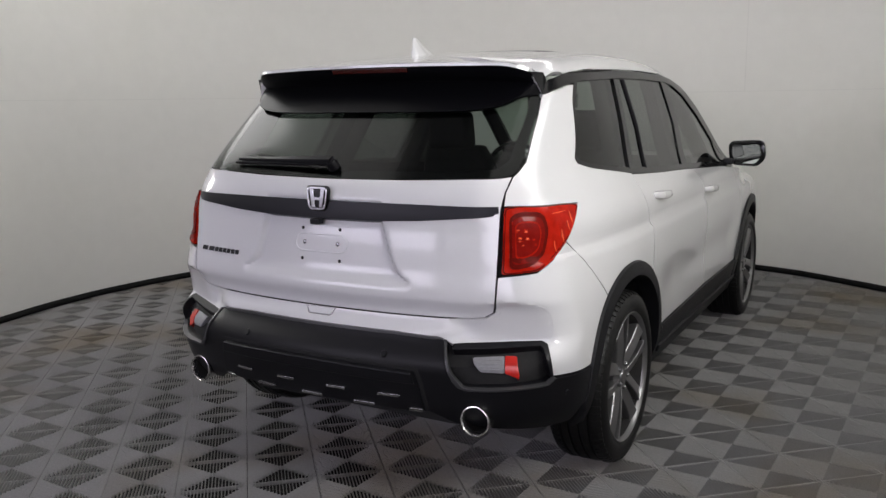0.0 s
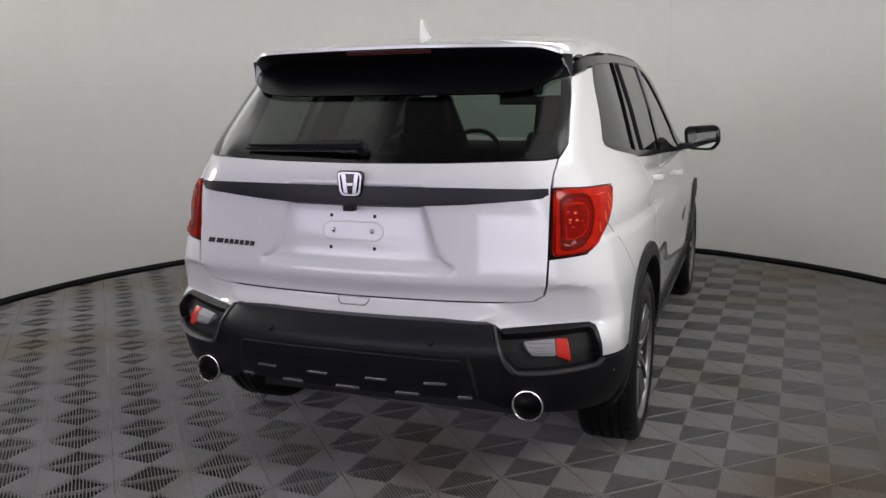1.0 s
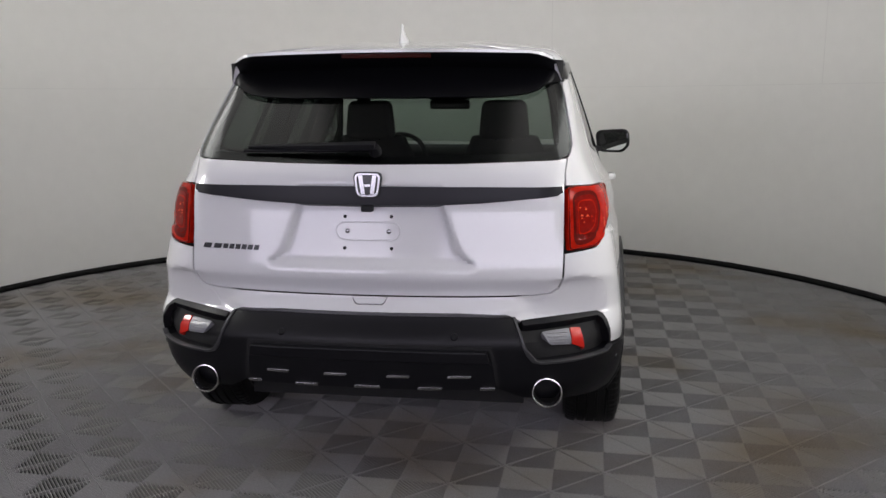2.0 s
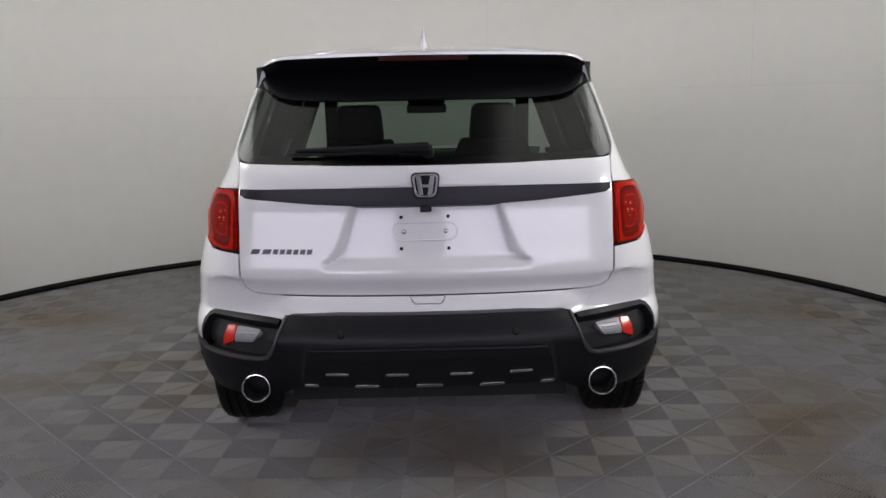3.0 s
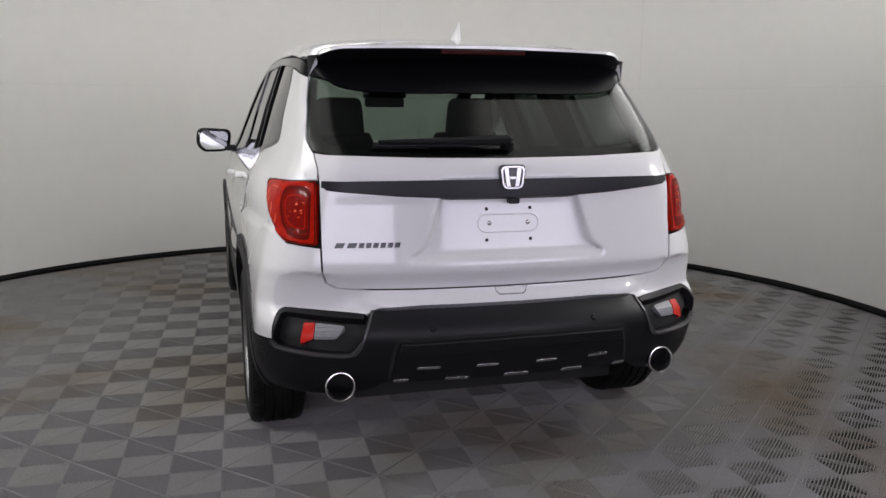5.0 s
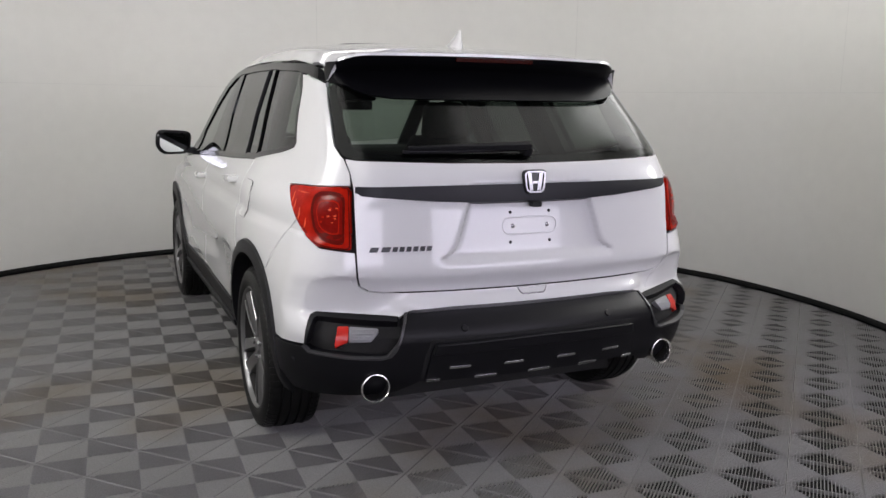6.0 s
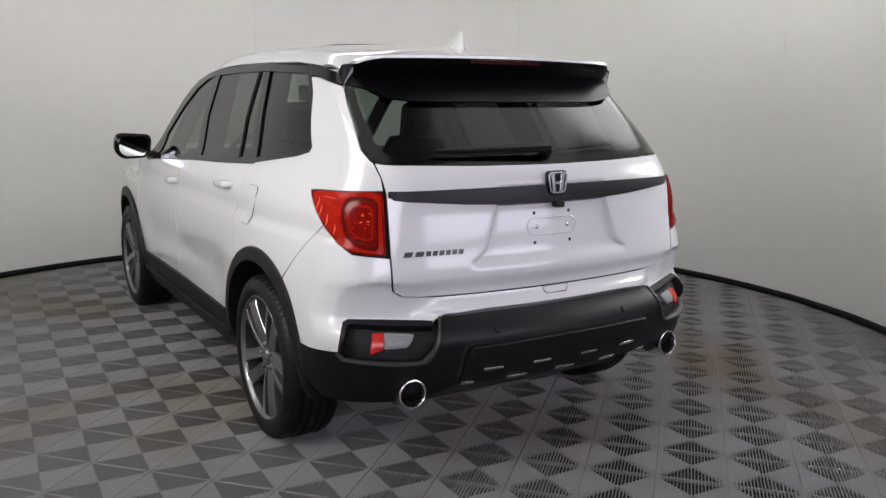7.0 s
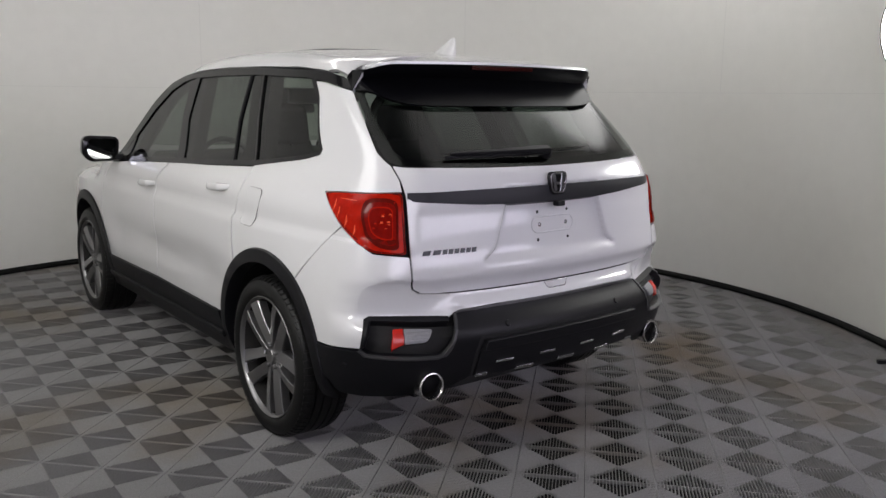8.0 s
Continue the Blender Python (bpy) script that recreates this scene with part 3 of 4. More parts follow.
# lettered badge, kept to plain slanted chrome bars
for i in range(8):
    a = -0.650 + i * 0.0268
    skin("badge_bar", [(a, 0.938), (a + 0.019, 0.938), (a + 0.024, 0.957), (a + 0.005, 0.957)], across, BADGE, tailgate, "dark chrome badge bar", off=0.004, thick=0.004, grid=0.02, bevel=0.0006)


def ring(name, points, width, place, mat, parent, off, label=""):
    """A raised line along a closed outline."""
    p, n = place(np.array([a for a, b in points]), np.array([b for a, b in points]))
    return tube(name, [tuple(q + d * off) for q, d in zip(p, n)], width, mat, parent, label, cyclic=True)


oval = [(0.085 + 0.034 * math.cos(a), 1.019 + 0.034 * math.sin(a)) for a in np.linspace(-math.pi / 2, math.pi / 2, 10)]
oval += [(-0.097 + 0.034 * math.cos(a), 1.019 + 0.034 * math.sin(a)) for a in np.linspace(math.pi / 2, 1.5 * math.pi, 10)]
ring("plate_emboss", oval, 0.003, across, WHITE, tailgate, 0.001, "raised white outline in the plate recess")


def stud(s, z, r, mat, name, parent, deep=0.004, label=""):
    p, n = across(np.array([s]), np.array([z]))
    bm = bmesh.new()
    lathe(bm, [(0.0001, deep), (r * 0.7, deep), (r, deep * 0.4), (r, -0.004)], 16,
          Matrix.Translation(p[0]) @ Vector(n[0]).to_track_quat("X", "Z").to_matrix().to_4x4())
    return part(name, bm, mat, parent, label)


for s, z in ((-0.096, 1.074), (0.084, 1.075), (-0.097, 0.954), (0.085, 0.954)):
    stud(s, z, 0.007, DARK, "plate_screw", tailgate, 0.002, "dark plate screw hole")
for s in (-0.086, 0.074):
    stud(s, 1.019, 0.009, GREY_TRIM, "plate_stud", tailgate, 0.003)
bm = bmesh.new()
box(bm, -0.022, 0.022, -0.885, -0.85, 1.098, 1.120)
part("camera_housing", bm, BLACK_PLASTIC, tailgate, "small black reversing camera", bevel=0.005)


# rear wiper
def wiper():
    p, n = across(np.linspace(-0.50, 0.015, 12), np.linspace(1.316, 1.320, 12))
    pts = [q + d * 0.020 for q, d in zip(p, n)]
    arm_bm = bmesh.new()
    rows = []
    for i, q in enumerate(pts):
        f = i / 11
        w, h = 0.008 + 0.014 * f, 0.008 + 0.020 * f
        rows.append([arm_bm.verts.new(Vector(q) + Vector((0, -dy, dz))) for dy, dz in ((0, -w), (h, -w * 0.6), (h * 1.2, w * 0.4), (0, w))])
    for a, b in zip(rows, rows[1:]):
        for j in range(4):
            arm_bm.faces.new((a[j], b[j], b[(j + 1) % 4], a[(j + 1) % 4]))
    arm_bm.faces.new(rows[0])
    arm_bm.faces.new(rows[-1])
    bmesh.ops.recalc_face_normals(arm_bm, faces=arm_bm.faces)
    arm = part("rear_wiper", arm_bm, BLACK_PLASTIC, rear_window, "black rear wiper resting on the glass", bevel=0.002)
    p, n = across(np.linspace(-0.52, -0.10, 10), np.linspace(1.308, 1.311, 10))
    tube("wiper_blade", [tuple(q + d * 0.010) for q, d in zip(p, n)], 0.007, BLACK_PLASTIC, arm)


wiper()
stud(0.012, 1.312, 0.024, BLACK_PLASTIC, "wiper_cap", rear_window, 0.034, "black wiper pivot cap")


# ---- roof spoiler ----
def spoiler():
    xs = np.linspace(-1, 1, 45)
    ax = np.abs(xs)
    wide = 0.676
    xt = xs * wide
    yt = -0.492 + 0.13 * xt**2 + 0.05 * np.clip((ax - 0.86) / 0.14, 0, 1)**2
    zt = 1.710 - 0.022 * xt**2 - 0.022 * np.clip((ax - 0.84) / 0.16, 0, 1)**2.2
    front, _ = over(xs * 0.715, -0.232 - 0.105 * ax**2)
    under, out = across(xs * 0.665, 1.508 + 0.050 * ax**8)
    under = under + out * 0.006
    top, black = bmesh.new(), bmesh.new()
    rows, dark = [], []
    for i in range(len(xs)):
        f, x = front[i], xt[i]
        rows.append([top.verts.new(q) for q in ((f[0], f[1], f[2] - 0.02), (f[0], f[1], f[2] + 0.001),
                                                (f[0] * 0.55 + x * 0.45, f[1] * 0.55 + yt[i] * 0.45, f[2] * 0.5 + zt[i] * 0.5 + 0.007),
                                                (x, yt[i] + 0.025, zt[i] + 0.005), (x, yt[i] + 0.002, zt[i]), (x, yt[i] + 0.002, zt[i] - 0.011))])
        u = under[i]
        dark.append(((x, yt[i] + 0.003, zt[i] - 0.0105), (x, yt[i] + 0.018, zt[i] - 0.034), (x * 1.012, -0.405 + 0.14 * x * x, 1.640 - 0.03 * x * x),
                     (u[0], u[1] - 0.006, u[2] + 0.006), (u[0], u[1] + 0.012, u[2] + 0.001)))
    # at each end the black face sweeps forward to the roof pillar
    ends = {}
    for sign, first_row in ((-1, dark[0]), (1, dark[-1])):
        goal, nrm = side_of(sign)(np.array([0.885, 0.865, 0.845, 0.822, 0.815]), np.array([1.650, 1.636, 1.618, 1.594, 1.582]))
        goal = goal + nrm * 0.004
        goal[0] = (sign * 0.7165, -0.337, goal[0][2] + 0.012)
        ends[sign] = []
        for g in np.linspace(0, 1, 9)[1:]:
            bulge = 0.007 * math.sin(math.pi * g)
            ends[sign].append([tuple(np.array(a) * (1 - g) + b * g + np.array([sign * bulge * (1.4, 1.2, 1.0, 0.8, 0.2)[k], -0.6 * bulge, 0])) for k, (a, b) in enumerate(zip(first_row, goal))])
    grid_rows = ends[-1][::-1] + dark + ends[1]
    made = [[black.verts.new(q) for q in row] for row in grid_rows]
    for table, bm in ((rows, top), (made, black)):
        for a, b in zip(table, table[1:]):
            for j in range(len(a) - 1):
                bm.faces.new((a[j], b[j], b[j + 1], a[j + 1]))
        bmesh.ops.recalc_face_normals(bm, faces=bm.faces)
    lip = part("spoiler", top, WHITE, car, "white roof spoiler with a black underside", smooth=50)
    part("spoiler_underside", black, BLACK_SATIN, lip, "satin black underside", smooth=60)
    # white tops of the end pieces
    for sign in (1, -1):
        bm = bmesh.new()
        edge = [Vector(q[0]) for q in ([dark[-1 if sign > 0 else 0]] + ends[sign])]
        f = front[-1 if sign > 0 else 0]
        start = Vector((sign * wide, yt[0], zt[0]))
        line = [start.lerp(Vector(f), k / 8) + Vector((0, 0, 0.004 * math.sin(math.pi * k / 8))) for k in range(9)]
        a_ = [bm.verts.new(v) for v in line]
        b_ = [bm.verts.new(v) for v in edge]
        for k in range(8):
            bm.faces.new((a_[k], a_[k + 1], b_[k + 1], b_[k]))
        bmesh.ops.remove_doubles(bm, verts=bm.verts[:], dist=0.0005)
        bmesh.ops.recalc_face_normals(bm, faces=bm.faces)
        if sum(q.normal.z for q in bm.faces) < 0:
            bmesh.ops.reverse_faces(bm, faces=bm.faces[:])
        part("spoiler_corner", bm, DARK, lip, "matt black corner", smooth=60)
    bm = bmesh.new()
    n = 14
    ring_rows = []
    for j in range(n + 1):
        x = -0.185 + 0.37 * j / n
        y = -0.492 + 0.13 * x * x
        ring_rows.append([bm.verts.new(q) for q in ((x, y + 0.012, 1.696), (x, y, 1.694), (x, y + 0.005, 1.676), (x, y + 0.02, 1.676))])
    for a, b in zip(ring_rows, ring_rows[1:]):
        for k in range(3):
            bm.faces.new((a[k], b[k], b[k + 1], a[k + 1]))
    bm.faces.new(ring_rows[0])
    bm.faces.new(ring_rows[-1])
    bmesh.ops.recalc_face_normals(bm, faces=bm.faces)
    part("brake_light", bm, RED_DARK, lip, "dark red high brake light", bevel=0.002)


spoiler()

for sign in (1, -1):
    seam_x = np.linspace(0.56, 0.712, 14)
    seam, _ = over(seam_x, -0.2300 - 0.105 * (seam_x / 0.715)**2)
    tube("roof_gap", [(sign * q[0], q[1], q[2] + 0.0006) for q in seam], 0.0028, DARK, roof, "dark gap behind the roof")



# shark-fin aerial
def aerial():
    bm = bmesh.new()
    rows = []
    for f in np.linspace(0, 1, 9):
        z = 1.752 + 0.086 * f
        y0, y1, w = -0.138 + 0.010 * f, 0.120 - 0.215 * f**0.75, 0.028 * (1 - f)**2 + 0.005
        rows.append([bm.verts.new((w * math.sin(a) * (0.35 + 0.65 * (math.cos(a) > -0.2)), (y0 + y1) / 2 - (y1 - y0) / 2 * math.cos(a), z)) for a in np.linspace(0, 2 * math.pi, 16, endpoint=False)])
    for a, b in zip(rows, rows[1:]):
        for j in range(16):
            bm.faces.new((a[j], a[(j + 1) % 16], b[(j + 1) % 16], b[j]))
    bm.faces.new(rows[-1])
    bmesh.ops.recalc_face_normals(bm, faces=bm.faces)
    part("aerial", bm, WHITE, car, "white shark-fin roof aerial", smooth=50)


aerial()


# ---- rear quarters, bumper, lamps ----
def quarter(sign):
    place = side_of(sign)
    pts = [(0.6885, 1.190), (0.931, 1.172), (0.8495, 1.044), (0.960, 0.9160)] + round_u(arc(AXLE_R, HUB, 0.488, 123, 52, 14)) + [
        (1.686, 0.98), (1.626, 1.132), (1.601, 1.226), (1.592, 1.232), (1.351, 1.265), (1.125, 1.295), (1.03, 1.311), (1.008, 1.332), (1.07, 1.40), (1.140, 1.484), (1.268, 1.619), (1.10, 1.606),
        (0.90, 1.590), (0.815, 1.578), (0.797, 1.560), (0.755, 1.445), (0.745, 1.40), (0.733, 1.335), (0.712, 1.298), (0.7025, 1.286), (0.6895, 1.233)]
    panel = skin("rear_quarter", pts, place, WHITE, car, "white rear quarter panel", grid=0.022)
    if sign < 0:
        fuel = rounded(yz([(0.055, 1.137), (0.200, 1.140), (0.247, 0.966), (0.110, 0.962)]), 0.035)
        skin("fuel_flap", fuel, place, WHITE, panel, "white fuel filler flap", off=0.003, thick=0.006, grid=0.03, bevel=0.0015)
        ring("flap_gap", fuel, 0.0016, place, DARK, panel, 0.0008)
    # lamp: a red lens, and inside it a dark-edged inner lens with small bright facets
    lens = [(0.6865, 1.187), (0.926, 1.169), (0.850, 1.050), (0.806, 0.992), (0.768, 0.954), (0.6855, 0.943)]
    lens = [(0.788 + (a - 0.788) * 0.972, 1.065 + (b - 1.065) * 0.972) for a, b in lens]
    lamp = skin("tail_light", rounded(lens, 0.012), place, RED_LENS, car, "red tail light wrapping round the corner", off=0.004, thick=0.03, grid=0.018, bevel=0.004)
    rim_line = rounded([(0.692, 1.181), (0.914, 1.164), (0.845, 1.055), (0.802, 0.999), (0.765, 0.961), (0.692, 0.950)], 0.014, 5)
    ring("lamp_edge", rim_line, 0.0030, place, RED_EDGE, lamp, 0.0042, "dark red lens edge")
    shape = np.array(rounded([(0.700, 1.166), (0.778, 1.162), (0.792, 1.10), (0.780, 1.01), (0.750, 0.972), (0.704, 0.962)], 0.035, 5))
    core = np.array((0.738, 1.072))
    for k, mat, off in ((1.0, RED_EDGE, 0.0046), (0.84, RED_MID, 0.0054), (0.66, RED_LENS, 0.0060), (0.60, RED_MID, 0.0066)):
        skin("lamp_ring", [tuple(q) for q in core + (shape - core) * k], place, mat, lamp, "stepped inner red lens", off=off, thick=0.004, grid=0.02, bevel=0)
    # upright light streaks in the wing, and bright facets round the bulbs
    for a, b, c, d, w in ((0.878, 1.100, 0.866, 1.148, 0.006), (0.862, 1.078, 0.852, 1.120, 0.004), (0.836, 1.045, 0.829, 1.092, 0.006), (0.812, 1.014, 0.806, 1.056, 0.004), (0.800, 1.150, 0.850, 1.152, 0.004)):
        skin("lens_facet", strip([(a, b), ((a + c) / 2 - 0.002, (b + d) / 2), (c, d)], [0.001, w, 0.0015]), place, RED_GLINT, lamp, off=0.0052, thick=0.003, grid=0.03, bevel=0)
    dice = random.Random(7)
    for k in range(13):
        a, b = core[0] + dice.uniform(-0.024, 0.022), core[1] + (0.0, -0.012, 0.036)[k % 3] + dice.uniform(-0.012, 0.012)
        w, h, d = dice.uniform(0.002, 0.008), dice.uniform(0.002, 0.009), dice.uniform(-0.003, 0.003)
        skin("lens_facet", [(a - w / 2, b - h / 2), (a + w / 2, b - h / 2 + d), (a + w / 3, b + h / 2 + d), (a - w / 3, b + h / 2)], place, RED_GLINT if k % 2 else RED_LENS, lamp, off=0.0072, thick=0.003, grid=0.03, bevel=0)


both(quarter)

bumper = skin("rear_bumper", mirrored([(0, 0.716), (0.355, 0.716), (0.520, 0.709), (0.540, 0.698), (0.577, 0.682), (0.776, 0.696), (0.788, 0.685), (0.800, 0.577), (0.885, 0.566)] + round_u(arc(AXLE_R, HUB, 0.488, 157, 124, 8)) + [(0.9585, 0.9145), (0.8475, 1.040), (0.803, 0.988), (0.765, 0.949), (0.697, 0.939), (0.6815, 0.936), (0.6785, 0.84), (0.672, 0.80), (0.652, 0.780), (0.612, 0.772), (0.40, 0.770), (0, 0.770)]),
              across, WHITE, car, "white painted upper rear bumper", grid=0.0125)
tow = [(-0.048, 0.741), (0.048, 0.741), (0.058, 0.748), (0.068, 0.767), (-0.068, 0.767), (-0.058, 0.748)]
ring("tow_gap", tow, 0.0022, across, GREY_TRIM, bumper, 0.001)
for sign in (1, -1):
    skin("bumper_facet", rounded([(0.684, 0.800), (0.690, 0.834), (0.772, 0.836), (0.797, 0.800), (0.803, 0.740), (0.799, 0.702), (0.776, 0.7035), (0.640, 0.693), (0.612, 0.700), (0.640, 0.766), (0.666, 0.778)], 0.022), side_of(sign), WHITE, bumper, "flat white facet of the bumper's corner", off=0.0012, thick=0.0016, grid=0.02, bevel=0)
skin("tow_cover", mirrored([(0, 0.743), (0.047, 0.743), (0.056, 0.750), (0.065, 0.767), (0, 0.767)]), across, WHITE, bumper, "white tow-eye cover", off=0.003, thick=0.006, grid=0.02)
lower = skin("lower_bumper", mirrored([(0, 0.43), (0.50, 0.43), (0.58, 0.385), (0.70, 0.366), (0.79, 0.356), (0.858, 0.360), (0.885, 0.41)] + round_u(arc(AXLE_R, HUB, 0.488, 172, 158, 4)) + [(0.889, 0.559), (0.805, 0.566), (0.784, 0.548), (0.686, 0.541), (0.624, 0.535), (0.609, 0.545),
                                       (0.571, 0.634), (0.542, 0.690), (0.525, 0.704), (0.355, 0.711), (0, 0.711)]),
             across, BLACK_PLASTIC, car, "black textured lower rear bumper", off=0.008, thick=0.05, grid=0.02, bevel=0.006)
skin("bumper_insert", mirrored([(0, 0.436), (0.482, 0.436), (0.470, 0.53), (0.452, 0.588), (0.20, 0.594), (0, 0.596)]), across, BLACK_PLASTIC, lower, "black skid-plate insert", off=0.020, thick=0.02, grid=0.03, bevel=0.008)
skin("insert_ledge", mirrored([(0, 0.553), (0.462, 0.548), (0.452, 0.590), (0.20, 0.596), (0, 0.598)]), across, BLACK_PLASTIC, lower, "black ledge above the skid plate", off=0.034, thick=0.02, grid=0.03, bevel=0.007)
skin("insert_groove", mirrored([(0, 0.599), (0.20, 0.597), (0.46, 0.590), (0.475, 0.53), (0.487, 0.44), (0.500, 0.44), (0.488, 0.54), (0.472, 0.602), (0.20, 0.609), (0, 0.610)]), across, DARK, lower, off=0.0095, thick=0.004, grid=0.03, bevel=0)
for a, b, z in ((0.304, 0.395, 0.490), (0.076, 0.167, 0.490), (0.424, 0.482, 0.443), (0.190, 0.286, 0.444), (-0.052, 0.052, 0.446)):
    for sign in ((1, -1) if a > 0 else (1,)):
        lo, hi = (a, b) if sign > 0 else (-b, -a)
        skin("insert_slot", [(lo, z - 0.006), (hi - 0.004, z - 0.006), (hi, z + 0.005), (lo + 0.004, z + 0.005)], across, GREY_TRIM, lower, "grey slot edge", off=0.0265, thick=0.008, grid=0.03, bevel=0.002)
for s, z in ((0.333, 0.635), (-0.333, 0.635)):
    stud(s, z, 0.016, BLACK_PLASTIC, "parking_sensor", lower, 0.013)
for sign in (1, -1):
    stud(sign * 0.835, 0.500, 0.012, BLACK_PLASTIC, "parking_sensor", lower, 0.012)


def bumper_pocket(sign):
    place = side_of(sign)
    pocket = skin("reflector_pocket", [(0.578, 0.679), (0.774, 0.693), (0.785, 0.684), (0.797, 0.574), (0.780, 0.552), (0.686, 0.545), (0.622, 0.540)], place, BLACK_PLASTIC, car,
                  "black recess for the reflector", off=-0.042, thick=0.02, grid=0.03, bevel=0)
    skin("pocket_rim", [(0.574, 0.684), (0.776, 0.697), (0.789, 0.686), (0.800, 0.574), (0.793, 0.574), (0.778, 0.672), (0.772, 0.680), (0.70, 0.674), (0.585, 0.667)], place, BLACK_PLASTIC, pocket, off=0.004, thick=0.034, grid=0.03, bevel=0.003)
    skin("reflector", rounded([(0.697, 0.661), (0.722, 0.659), (0.729, 0.580), (0.700, 0.588)], 0.004), place, RED_BRIGHT, pocket, "bright red reflector", off=-0.014, thick=0.024, grid=0.03, bevel=0.003)
    skin("reverse_light", rounded([(0.633, 0.655), (0.696, 0.661), (0.699, 0.588), (0.652, 0.592)], 0.006), place, CLEAR_LENS, pocket, "clear ribbed reversing light", off=-0.016, thick=0.022, grid=0.02, bevel=0.003)
    for k in range(4):
        z = 0.604 + 0.014 * k
        skin("lens_rib", [(0.655 - 0.004 * k, z), (0.690, z - 0.002), (0.690, z + 0.002), (0.653 - 0.004 * k, z + 0.005)], place, CLEAR_LENS, pocket, off=-0.0135, thick=0.005, grid=0.03, bevel=0.001)
    skin("bumper_edge", strip([(0.536, 0.699), (0.548, 0.690), (0.577, 0.634), (0.615, 0.543), (0.630, 0.536), (0.690, 0.541), (0.786, 0.550), (0.801, 0.572)], [0.005, 0.008, 0.009, 0.010, 0.009, 0.008, 0.007, 0.004]), place, EDGE_TRIM, lower,
         "grey raised edge of the bumper", off=0.014, thick=0.02, grid=0.03, bevel=0.004)


both(bumper_pocket)
skin("bumper_edge", mirrored([(0, 0.704), (0.355, 0.704), (0.52, 0.697), (0.538, 0.692), (0.538, 0.702), (0.52, 0.708), (0.355, 0.714), (0, 0.714)]), across, EDGE_TRIM, lower, "grey raised edge of the bumper", off=0.012, thick=0.02, grid=0.03, bevel=0.003)


# exhaust tips
def exhaust(sign):
    pipe = tagged(new("exhaust"), "")
    pipe.parent = car
    m = Matrix.Translation((sign * 0.680, -0.860, 0.415)) @ pose(0, 0, 0, 0, 0, -90 + sign * 2) @ pose(0, 0, 0, 0, -4, 0)
    bm = bmesh.new()
    lathe(bm, [(0.048, -0.22), (0.050, -0.06), (0.055, -0.014), (0.0580, -0.004), (0.0585, 0.002), (0.0565, 0.0065), (0.0530, 0.0075), (0.0500, 0.004), (0.0485, -0.006), (0.0480, -0.02)], 40, m)
    part("tip", bm, POLISHED, pipe, "polished chrome tailpipe")
    bm = bmesh.new()
    lathe(bm, [(0.0482, -0.016), (0.047, -0.20), (0.0005, -0.20)], 40, m)
    part("bore", bm, STEEL_DARK, pipe, "sooty bore")
    lathe_bm = bmesh.new()
    lathe(lathe_bm, [(0.03, -0.21), (0.03, -0.75)], 20, m)
    part("pipe", lathe_bm, STEEL_DARK, pipe)


both(exhaust)


# ---- sides ----


